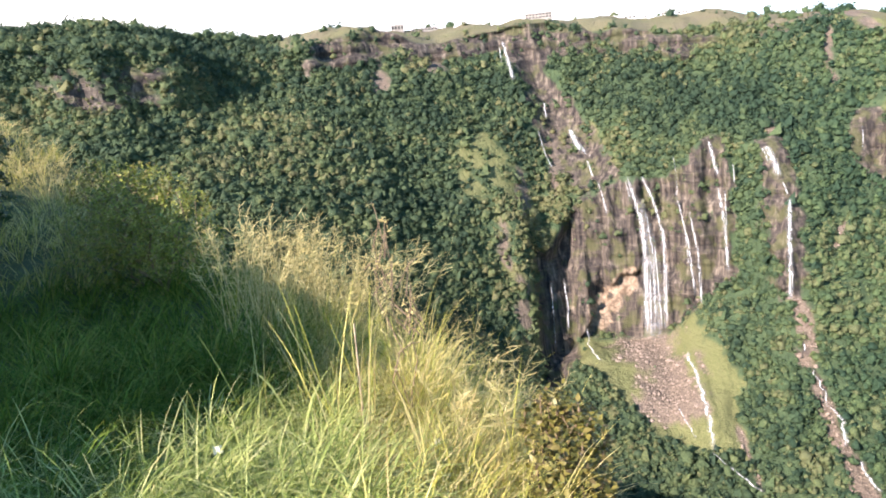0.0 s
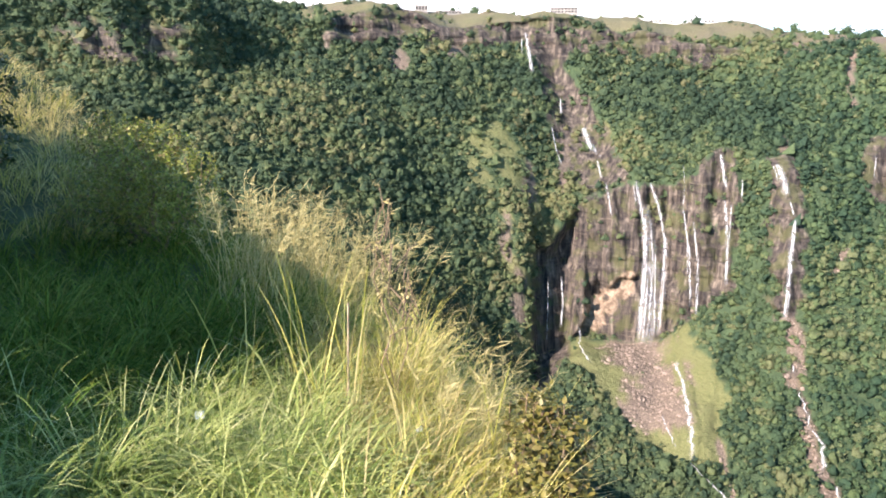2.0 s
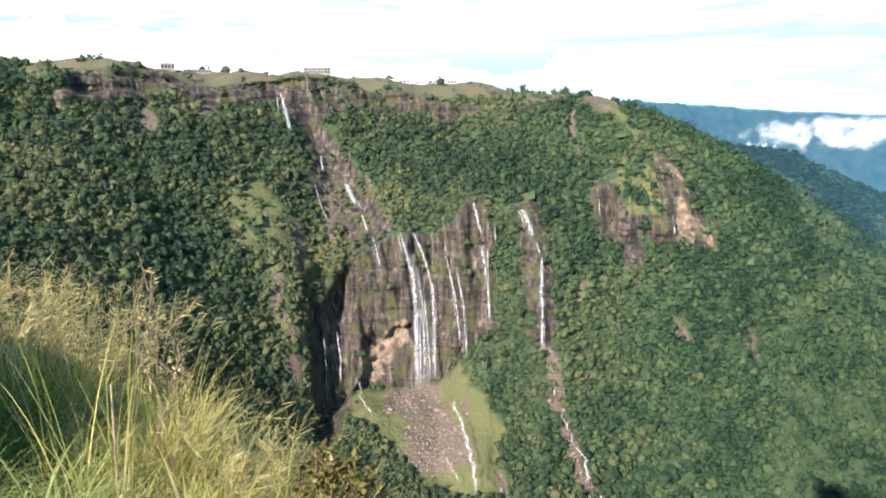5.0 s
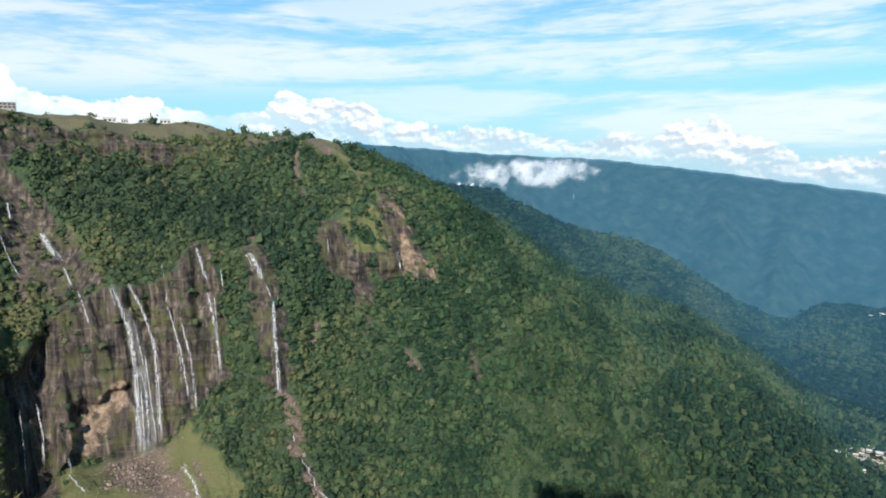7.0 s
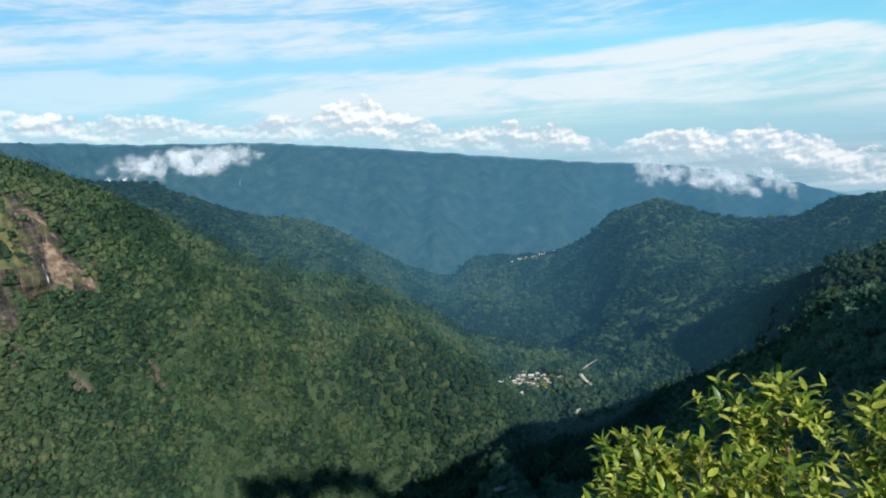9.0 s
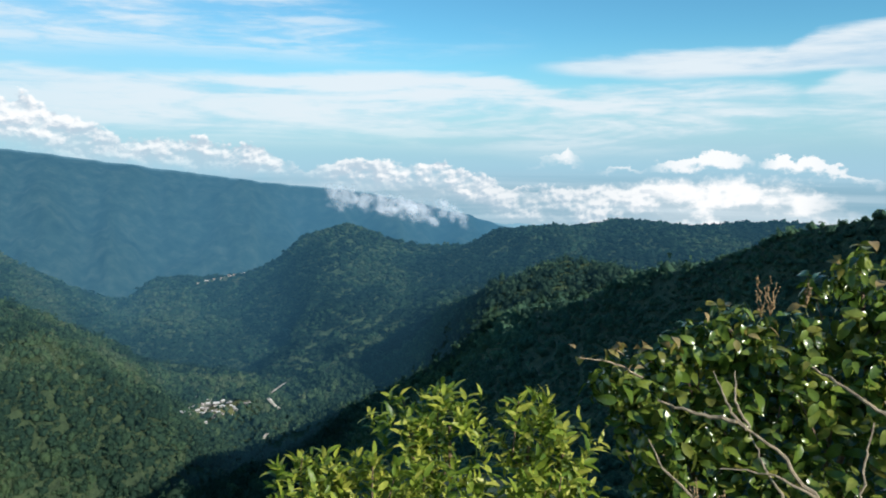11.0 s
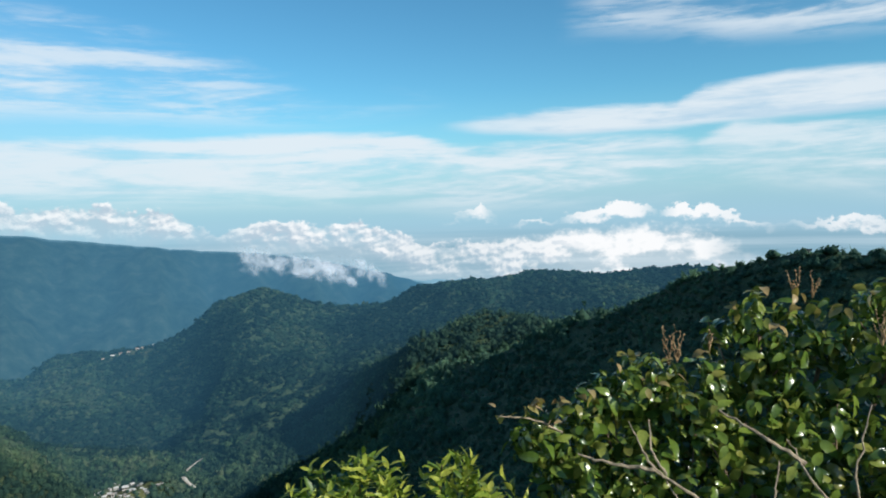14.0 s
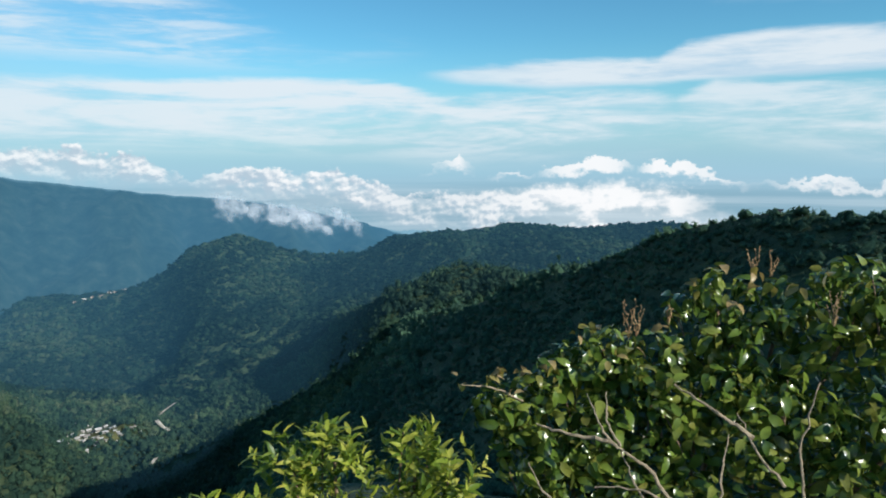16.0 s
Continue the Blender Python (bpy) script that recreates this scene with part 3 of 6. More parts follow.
def fractal(x, y, seed=0, octaves=4):
    total, amp = 0.0, 0.5
    for k in range(octaves):
        total = total + amp * (value_noise(x, y, seed + 17 * k) * 2 - 1)
        x, y, amp = x * 2.03 + 5.1, y * 2.03 + 1.7, amp * 0.5
    return total


def bump(v, at, width):
    return np.exp(-(((v - at) / width) ** 2))


def step(v, lo, hi):
    s = np.clip((v - lo) / (hi - lo), 0, 1)
    return s * s * (3 - 2 * s)


# bearings of the sheet's columns: close together where the falls are, wide apart behind the viewpoint
AZ = np.concatenate([np.arange(-40, 5, 0.35), np.arange(5, 42, 0.14), np.arange(42, 140, 0.38), np.arange(140, 320, 3.0)])
LINES = [EDGE, BANK, SHOULDER, CREEK, FOOT, LIP, BAND_FOOT, BAND_TOP, CREST, BACK, HILLS, VALE, RIDGE_FOOT, RIDGE, PLAIN]
STEPS = [24, 14, 26, 14, 48, 66, 50, 20, 20, 12, 30, 6, 8, 40, 4]


def land():
    view = np.where(AZ > 180, AZ - 360, AZ)
    at = np.clip(view, -60, 140)
    behind = 1 - step(np.abs(AZ - 205), 38, 62)
    dist, high = [np.full(len(AZ), 0.02)], [np.full(len(AZ), -1.62)]
    for k, rows in enumerate(LINES):
        d, z = eased(rows, at, 1), eased(rows, at, 2)
        # unseen ground behind the viewpoint is lowered to keep its shadow off the gorge
        z = z * (1 - behind) + behind * (-1.5 - min(260.0, 0.35 * max(0.0, float(np.mean(d)) - 8.0)))
        d = d * (1 - behind) + behind * float(np.mean(d))
        d = np.maximum(d, dist[-1] + 0.6)
        dist.append(d), high.append(z)
    D, Z, U = [], [], []
    lawn_d, lawn_z = eased(LAWN, at, 1) * (1 - behind) + 3.0 * behind, eased(LAWN, at, 2) * (1 - behind) - 1.6 * behind
    for k, n in enumerate(STEPS):
        for s in np.arange(n) / n:
            if k == 0:
                # the trodden ground stays level as far as the lawn's rim
                h, e = min(1.0, 2 * s), max(0.0, 2 * s - 1)
                D.append((dist[0] * (1 - h) + lawn_d * h) * (1 - e) + dist[1] * e)
                Z.append((high[0] * (1 - h) + lawn_z * h) * (1 - e) + high[1] * e)
                U.append(s)
                continue
            D.append(dist[k] * (1 - s) + dist[k + 1] * s)
            Z.append(high[k] * (1 - s) + high[k + 1] * s)
            U.append(k + s)
    D.append(dist[-1]), Z.append(high[-1]), U.append(float(len(STEPS)))
    D, Z, U = np.array(D), np.array(Z), np.array(U)
    A = np.broadcast_to(view, D.shape)
    uu = np.broadcast_to(U[:, None], D.shape)
    arc = np.radians(A) * 700.0
    X, Y = D * np.sin(np.radians(A)), D * np.cos(np.radians(A))
    # relief: gullies and spurs on the slopes, small on the skylines and near the feet
    crest = 1 - 0.85 * np.maximum.reduce([bump(uu, 3, 0.35) * step(A, 70, 80), bump(uu, 9, 0.25), bump(uu, 11, 0.25), bump(uu, 14, 0.2)])
    spur_side = step(A, 74, 82) * (1 - step(uu, 3.6, 4.2))
    size = np.clip((D - 60) / 400, 0, 1) * crest * (1 - behind) * (1 - 0.85 * spur_side)
    Z = Z + size * (fractal(X / 150, Y / 150, 3, 5) * 24 + step(A, 38, 46) * (1 - step(uu, 9.5, 10)) * (1 - 0.72 * step(A, 76, 82)) * fractal(arc / 70 + D / 500, D / 700, 13, 4) * 62 + fractal(X / 60, Y / 60, 9, 4) * 15)
    far = step(uu, 12.6, 13.1) * (1 - step(uu, 13.9, 14.05))
    Z = Z + far * (fractal(arc / 45, uu * 0.5, 21, 5) * 130 * (1 - bump(uu, 14, 0.12)) + fractal(arc / 9, uu * 4, 23, 4) * 24)
    Z = Z + np.clip((D - 0.5) / 3, 0, 1) * (1 - np.clip((D - 12) / 30, 0, 1)) * fractal(X / 1.1, Y / 1.1, 5, 3) * 0.14
    # the land behind the near spur is lowered to keep it below the viewed skyline
    Z = Z - 45 * step(A, 110, 118) * step(uu, 3.1, 3.5) * (1 - step(uu, 4.7, 5.2))
    # cliffs: pillars and ledges pushed in and out along the line of sight
    wall = step(uu, 4.95, 5.05) * (1 - step(uu, 5.95, 6.1))
    great = step(A, 7, 9.5) * (1 - step(A, 22.6, 24.4))
    second = 1.05 * bump(A, 27.2 - 1.2 * (uu - 5) + 2.2 * fractal(arc / 30, Z / 22, 71, 4), 1.7)
    third = step(A, 31, 32.5) * (1 - step(A, 40.6, 41.6)) * step(uu, 4.95 + 0.2 * value_noise(A / 1.3, A * 0, 77), 5.2)
    cliff = wall * np.maximum.reduce([great, second, third])
    band = step(uu, 6.95, 7.02) * (1 - step(uu, 7.98, 8.05)) * step(A, -13, -9) * (1 - 0.6 * step(A, 20, 32))
    knob = step(uu, 6.7, 7.0) * (1 - step(uu, 8.2, 8.5)) * step(A, -30, -26) * (1 - step(A, -17, -15))
    lean = arc + Z * 0.12
    pillars = fractal(lean / 7, Z / 60, 31, 5) * 8 + fractal(lean / 34, Z / 120, 33, 4) * 26
    ledges = fractal(arc / 120, Z / 9, 37, 4) * 10
    # the hollow behind the great fall and the dark cleft beside it
    eave = np.interp(A, [10.9, 11.9, 13.2, 14.6, 16.0, 17.3, 18.2], [4.99, 5.13, 5.29, 5.42, 5.44, 5.30, 5.0]) + 0.03 * fractal(arc / 9, arc * 0, 61, 3)
    alcove = step(uu, 4.93, 5.0) * step(eave - uu, -0.01, 0.035) * step(A, 10.8, 11.3) * (1 - step(A, 17.3, 18.0))
    cleft = step(uu, 4.7, 4.93) * (1 - step(uu, 5.85, 6.08)) * step(A, 7.4 - 0.5 * (uu - 5), 8.2 - 0.5 * (uu - 5)) * (1 - step(A, 10.3, 11.3))
    spur = step(uu, 4.5, 5.0) * (1 - step(uu, 6.0, 6.5)) * bump(A, 6.4, 1.5)
    calm = 1 - 0.85 * np.maximum(alcove, cleft)
    push = cliff * calm * (pillars + 0.5 * ledges) + band * (0.8 * pillars + ledges) + knob * (pillars * 0.8 + ledges)
    push = push + alcove * (3 + 5 * step(uu - eave, -0.16, -0.03)) + cleft * (22 + pillars * 0.5) - spur * 7
    gully = step(uu, 6.0, 6.1) * (1 - step(uu, 7.9, 8.0)) * bump(A, np.interp(uu, [6.0, 6.36, 6.54, 6.74, 7.0, 8.0], [13.2, 11.7, 10.7, 9.4, 7.8, 6.5]) + 0.8 * fractal(arc / 25, Z / 18, 83, 3), 1.5 - 0.5 * step(uu, 6.5, 7.0))
    push = push + gully * 16 * (1 - 0.8 * step(uu, 6.8, 7.2))
    D = D + push
    X, Y = D * np.sin(np.radians(A)), D * np.cos(np.radians(A))
    return dict(A=A, D=D, U=uu, X=X, Y=Y, Z=Z, cliff=cliff, band=band, knob=knob, alcove=alcove, cleft=cleft, gully=gully, behind=np.broadcast_to(behind, D.shape), arc=arc, great=great)


L = land()


def between(A, E, wob, rows):
    """1 inside a stretch of the view given by rows of height angle, least and greatest bearing, with a ragged rim."""
    e, lo, hi = (np.array(c, float) for c in zip(*rows))
    w = wob * 0.6
    return step(A - np.interp(E, e, lo) + w, -0.25, 0.25) * step(np.interp(E, e, hi) - A + w, -0.25, 0.25) * step(E - e[0] + w, -0.2, 0.2) * step(e[-1] - E + w, -0.2, 0.2)


def cover(L):
    """How much of each kind of cover lies at each place: rock, turf, scree and fresh rock; trees take the rest."""
    A, U, Z, X, Y, arc = L["A"], L["U"], L["Z"], L["X"], L["Y"], L["arc"]
    rough = fractal(X / 30, Y / 30 + Z / 30, 41, 5)
    fine = fractal(X / 9 + Z / 11, Y / 9, 43, 4)
    rock = np.maximum(L["cliff"] * 1.5, L["cleft"] * 1.5) + 0.5 * rough - 0.35 * step(A, 19.2, 22.5) * L["cliff"] + 0.7 * fine * L["cliff"] - 0.9 * step(A, 29.5, 31) * L["cliff"] - 0.45 * step(U, 5.75, 6.0) * L["cliff"] - 0.3 * step(U, 5.45, 5.8) * step(A, 17.5, 19) * L["cliff"]
    rock = rock * step(np.maximum(L["cliff"], L["cleft"]), 0.02, 0.2)
    streaks = fractal(arc / 8, Z / 80, 47, 4)
    rock = rock + 0.9 * streaks * L["cliff"]
    rock = np.maximum(rock, step(L["band"], 0.02, 0.3) * (1.5 * L["band"] + 1.4 * rough + 1.0 * fine - 0.30 - 0.55 * step(A, 10.2, 11.5) * (1 - bump(A, 16.2, 1.8))))
    rock = np.maximum(rock, step(L["knob"], 0.02, 0.3) * (0.9 * L["knob"] + 1.3 * rough + 0.7 * fine - 0.55))
    rock = np.maximum(rock, 1.5 * L["gully"] + 0.4 * fine + 0.2 * rough)
    E = np.degrees(np.arctan2(Z, L["D"]))
    chute = step(U, 3.5, 3.9) * (1 - step(U, 4.9, 5.05)) * bump(A, np.interp(E, [-31, -27.5, -25, -22.5, -20, -17.3], [33.2, 30.9, 29.9, 28.7, 28.1, 27.3]) + 0.7 * rough, 0.75 + 0.35 * fine)
    rock = np.maximum(rock, 1.1 * chute + 0.7 * fine * step(chute, 0.05, 0.3))
    # bare faces by bearing and height angle: the gully under the top fall, the great wall and the far buttress
    wob = 1.1 * rough + 0.6 * fine
    face = np.maximum.reduce([
        between(A, E, wob, ((-8.0, 11.4, 15.2), (-6.5, 9.2, 14.6), (-4.4, 8.6, 13.4), (-2.0, 8.0, 11.2), (0.0, 7.0, 10.0), (3.3, 6.0, 10.0))),
        1.25 * between(A, E, 0.5 * wob, ((-9.2, 32.6, 33.4), (-8.2, 31.8, 33.9), (-7.0, 30.8, 33.8), (-5.0, 30.8, 33.4), (-3.6, 30.8, 32.6))),
        1.2 * between(A, E, 0.5 * wob, ((-10.9, 33.6, 35.0), (-9.6, 33.5, 35.3), (-8.4, 33.2, 37.4), (-6.4, 33.4, 37.0))),
        1.4 * between(A, E, 0.4 * wob, ((-9.0, 38.4, 40.6), (-7.9, 37.0, 40.2), (-5.6, 36.5, 39.2), (-4.2, 36.3, 38.3), (-2.6, 35.9, 37.7), (-1.4, 35.8, 37.2))),
        0.8 * between(A, E, 0.5 * wob, ((-7.6, 40.6, 41.1), (-5.0, 40.5, 40.9))),
        0.95 * between(A, E, 0.6 * wob, ((-5.4, 45.8, 46.8), (-4.2, 45.0, 46.3), (-3.2, 44.5, 45.1))),
        between(A, E, 0.7 * wob, ((-17.5, 26.2, 28.0), (-12.0, 26.2, 27.9), (-8.0, 24.8, 27.4), (-5.4, 24.6, 26.6))),
    ])
    rock = np.maximum(rock, face * (0.78 + 0.8 * fine + 0.5 * streaks))
    rock = step(rock, 0.42, 0.62) * step(L["D"], 250, 300)
    # grass: the plateau, the fan below the great fall, clearings, and the ground near the viewpoint
    top = step(U, 7.95, 8.1) * (1 - step(U, 9.9, 10.1)) * step(A, -13, -9) * (1 - step(A, 31, 36))
    edge = np.interp(A, [10, 11, 16.4, 21, 26], [4.85, 4.74, 4.42, 4.28, 4.1]) + 0.06 * rough
    rim = np.interp(U, [4.0, 4.3, 4.6, 5.0], [27.6, 24.4, 23.4, 20.8]) + 1.6 * rough + 0.7 * fine
    fan = step(U, edge - 0.03, edge + 0.03) * (1 - step(U, 4.93, 5.03)) * step(A, 9.5, 11.5) * (1 - step(A, rim - 0.9, rim + 0.5))
    clear = np.maximum(0.95 * bump(A, 4.6, 2.9) * bump(U, 6.28, 0.26), 0.60 * between(A, E, 1.6 * wob, ((-22.5, 5.0, 7.6), (-18.0, 4.4, 7.4), (-14.0, 5.0, 8.2), (-12.0, 5.4, 9.8), (-10.0, 4.0, 9.4), (-8.4, 2.6, 8.2), (-7.0, 1.6, 7.2), (-5.2, 2.6, 4.8))))
    clear = np.maximum(clear, 0.9 * between(A, E, wob, ((-8.0, 14.0, 15.4), (-7.0, 13.2, 15.0), (-5.0, 12.0, 13.8), (-3.0, 11.0, 12.2))))
    scar = between(A, E, 0.5 * wob, ((-2.4, 36.0, 37.8), (-0.6, 34.2, 36.2), (0.5, 32.9, 34.7), (1.5, 31.2, 33.4), (3.1, 29.2, 32.2))) * (U > 5.9) * (U < 9.2)
    ledge = between(A, E, wob, ((-6.8, 33.2, 36.6), (-5.0, 33.0, 36.6), (-3.4, 32.2, 36.0), (-2.6, 33.6, 35.4)))
    home = 1 - step(L["D"], 12, 30)
    turf = np.maximum.reduce([1.3 * top + 0.5 * rough, 1.25 * fan + 0.8 * fine + 0.6 * rough * fan - 0.12, step(clear, 0.05, 0.3) * (clear + 1.3 * rough + 1.5 * fine - 0.12), 1.2 * scar + 0.3 * fine, ledge * (0.55 + 0.7 * rough + 1.0 * fine), 0.52 * home, 1.4 * L["behind"]])
    turf = step(turf, 0.35, 0.75)
    heap = step(U, 4.3, 4.55) * (1 - step(U, 4.97, 5.03)) * bump(A, 16.0 + 5.0 * (5 - U), 3.0)
    creek = step(U, 4.0, 4.1) * (1 - step(U, 4.95, 5.03)) * bump(A, 25.8 - 6.4 * (U - 4) + 0.5 * rough, 0.32)
    scree = np.maximum.reduce([step(heap, 0.04, 0.3) * (1.25 * heap + 0.9 * rough + 0.7 * fine), step(creek, 0.05, 0.3) * (1.0 * creek + 0.9 * fine) * (1 - step(U, 4.3, 4.45)), step(chute, 0.05, 0.3) * (0.95 * chute + 0.9 * fine)])
    for a, u, wa, wu in ((29.4, 6.9, 0.35, 0.3), (0.0, 6.95, 1.6, 0.10), (-3.6, 6.85, 0.8, 0.12), (25.7, 6.15, 0.4, 0.12), (43.5, 4.75, 0.5, 0.08), (48.5, 6.2, 0.25, 0.4), (6.4, 5.35, 0.9, 0.25), (5.2, 5.8, 0.7, 0.2), (7.0, 6.2, 0.6, 0.15), (9.6, 6.35, 0.5, 0.2)):
        scree = np.maximum(scree, 1.2 * bump(A, a, wa) * bump(U, u, wu) * (1 + 1.3 * fine))
    slips = np.maximum.reduce([
        between(A, E, 0.3 * wob, ((-2.2, 30.0, 30.5), (-0.6, 28.7, 29.5))),
        between(A, E, 0.3 * wob, ((1.2, 27.0, 27.5), (2.7, 25.6, 26.6))),
        between(A, E, 0.3 * wob, ((1.2, 32.2, 33.2), (2.9, 29.8, 31.4))),
        between(A, E, 0.4 * wob, ((-16.6, 38.5, 39.3), (-15.4, 37.6, 38.9), (-14.6, 37.2, 38.0))),
        between(A, E, 0.4 * wob, ((-12.9, 34.2, 35.0), (-11.6, 33.7, 34.7), (-10.6, 33.7, 34.5))),
        between(A, E, 0.3 * wob, ((-13.6, 29.8, 30.4), (-11.6, 30.4, 30.9))),
    ])
    scree = np.maximum(scree, slips * (0.8 + 0.9 * fine))
    scree = np.maximum(step(scree, 0.35, 0.85), (0.45 + 0.5 * rough) * top) * step(L["D"], 250, 300)
    pink = between(A, E, 0.8 * wob, ((-19.9, 11.6, 12.8), (-19.2, 11.6, 13.9), (-18.0, 11.8, 14.6), (-17.0, 12.6, 15.6), (-16.0, 13.8, 16.0), (-14.7, 15.2, 16.1)))
    slab = between(A, E, 0.4 * wob, ((-9.0, 38.5, 40.6), (-7.6, 37.6, 40.1), (-5.6, 37.5, 39.1), (-4.4, 37.3, 38.4), (-2.4, 36.8, 37.5)))
    fresh = step(pink * (0.95 + 0.8 * fine + 0.4 * rough) + slab * (0.55 + 1.2 * fine + 0.4 * streaks), 0.5, 0.75)
    wooded = 1 - step(A, 44, 47) * step(L["D"], 700, 900)
    rock, scree, fresh = rock * wooded, scree * wooded, fresh * wooded
    # cleared ground round the villages and along the river
    rise = np.degrees(np.arctan2(Z, L["D"]))
    open_land = np.maximum.reduce([bump(A, 73.8, 2.4) * bump(rise, -20.4, 0.80), bump(A, 75.0, 2.2) * bump(rise, -10.55, 0.16), 0.6 * bump(U, 4.0, 0.04) * step(A, 74, 76) * (1 - step(A, 80, 82))])
    turf = np.maximum(turf, 0.85 * step(open_land + 0.3 * fine, 0.4, 0.7) * (L["D"] > 600))
    trees = np.clip(1 - 1.2 * np.maximum.reduce([rock, turf, scree, fresh]), 0, 1)
    bare = np.maximum(top, fan)
    trees = np.maximum(trees, (0.14 + 0.2 * step(fine, 0.0, 0.2)) * step(rough, -0.05, 0.3) * (L["D"] > 100) * (1 - bare) * (1 - step(L["alcove"] + L["cleft"], 0.1, 0.4)) * (1 - 0.5 * np.maximum(L["cliff"], 0.6 * L["band"])))
    trees = np.maximum(trees, 0.3 * top * step(rough, 0.12, 0.3) * step(fine, 0.0, 0.2))
    return rock, turf, scree, fresh, trees


ROCK, TURF, SCREE, FRESH, TREES = cover(L)


def sheet(name, lo, hi, mat, masks, close):
    """The part of the land between two of its rows as one mesh; close: joined all the way round."""
    rows, cols = hi - lo + 1, len(AZ)
    co = np.stack([L["X"][lo : hi + 1], L["Y"][lo : hi + 1], L["Z"][lo : hi + 1]], -1).reshape(-1, 3)
    i, j = np.meshgrid(np.arange(rows - 1), np.arange(cols if close else cols - 1), indexing="ij")
    k = (j + 1) % cols
    faces = np.stack([i * cols + j, i * cols + k, (i + 1) * cols + k, (i + 1) * cols + j], -1)[..., ::-1].reshape(-1, 4)
    me = bpy.data.meshes.new(name)
    fill(me, co, faces)
    for key, grid in masks.items():
        at = me.attributes.new(key, "FLOAT", "POINT")
        at.data.foreach_set("value", grid[lo : hi + 1].astype(np.float32).ravel())
    me.shade_smooth()
    me.materials.append(mat)
    return new(name, me)


def fill(me, co, faces):
    n = faces.shape[1]
    me.vertices.add(len(co))
    me.vertices.foreach_set("co", np.asarray(co, np.float32).ravel())
    me.loops.add(faces.size)
    me.loops.foreach_set("vertex_index", faces.astype(np.int32).ravel())
    me.polygons.add(len(faces))
    me.polygons.foreach_set("loop_start", np.arange(0, faces.size, n, dtype=np.int32))
    me.update(calc_edges=True)


ROW_FAR = sum(STEPS[:12])
ground = sheet("ground", 0, ROW_FAR, M_GROUND, dict(rock=ROCK, turf=TURF, scree=SCREE, fresh=FRESH), True)
ground.data.materials.append(M_FARLAND)
beyond = np.hypot(L["X"], L["Y"])[: ROW_FAR].ravel() > 1150
ground.data.polygons.foreach_set("material_index", beyond.astype(np.int32))
tagged(ground, "forested gorge sides with brown rock cliffs and grass", "ground", kind="structure")
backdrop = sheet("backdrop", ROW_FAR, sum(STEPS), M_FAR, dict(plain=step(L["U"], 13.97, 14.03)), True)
tagged(backdrop, "forested far range with painted blue haze and the plain behind", "backdrop", kind="structure")


# ---- woods ----
def crown_shape(level, leaves, seed):
    """A crown: a ragged core and clumps of leaves standing off it, as points and triangles."""
    rnd = np.random.default_rng(seed)
    bm = bmesh.new()
    bmesh.ops.create_icosphere(bm, subdivisions=level, radius=0.66)
    off = Vector((seed * 3.1, seed * 1.7, 0))
    for v in bm.verts:
        v.co *= 1.0 + 0.75 * noise.noise(v.co * 2.4 + off)
    co = [np.array(v.co) for v in bm.verts]
    bm.verts.index_update()
    tris = [[v.index for v in f.verts] for f in bm.faces if leaves == 0 or f.calc_center_median().z > -0.3]
    bm.free()
    for k in range(leaves):
        d = rnd.normal(size=3)
        d[2] = d[2] * 0.8 + 0.35
        d /= np.linalg.norm(d)
        n = d * 0.75 + rnd.normal(size=3) * 0.5
        n /= np.linalg.norm(n)
        a = np.cross(n, rnd.normal(size=3))
        a /= np.linalg.norm(a)
        b = np.cross(n, a)
        at = d * rnd.uniform(0.55, 1.12) * (1 + 0.45 * noise.noise(Vector(d) * 2.2 + off))
        s, w = rnd.uniform(0.20, 0.42), rnd.uniform(0.6, 1.0)
        base = len(co)
        co += [at - a * s, at - b * s * w + n * 0.12, at + a * s * 0.6 + b * s * w]
        tris.append([base, base + 1, base + 2])
    return np.array(co), np.array(tris)


def tiny_shape(seed):
    """A far crown: a ragged eight-sided lump with a few clumps standing off it."""
    rnd = np.random.default_rng(seed)
    co = np.array([[1, 0, 0], [0, 1, 0], [-1, 0, 0], [0, -1, 0], [0, 0, 1], [0, 0, -0.7]]) * rnd.uniform(0.7, 1.25, (6, 1)) + rnd.normal(0, 0.12, (6, 3))
    tris = [[0, 1, 4], [1, 2, 4], [2, 3, 4], [3, 0, 4], [1, 0, 5], [2, 1, 5], [3, 2, 5], [0, 3, 5]]
    co = list(co)
    for k in range(3):
        d = rnd.normal(size=3)
        d[2] = abs(d[2])
        d /= np.linalg.norm(d)
        a = np.cross(d, rnd.normal(size=3)) * 0.5
        b = np.cross(d, a)
        n = len(co)
        co += [d * 0.9 - a, d * 0.8 + b, d * 1.1 + a]
        tris.append([n, n + 1, n + 2])
    return np.array(co), np.array(tris)


def in_view():
    """How far each place of the land stands below the line of sight from the viewpoint."""
    rise = L["Z"] / L["D"]
    best = np.maximum.accumulate(rise, axis=0)
    return rise - np.roll(best, 1, 0)


SIGHT = in_view()


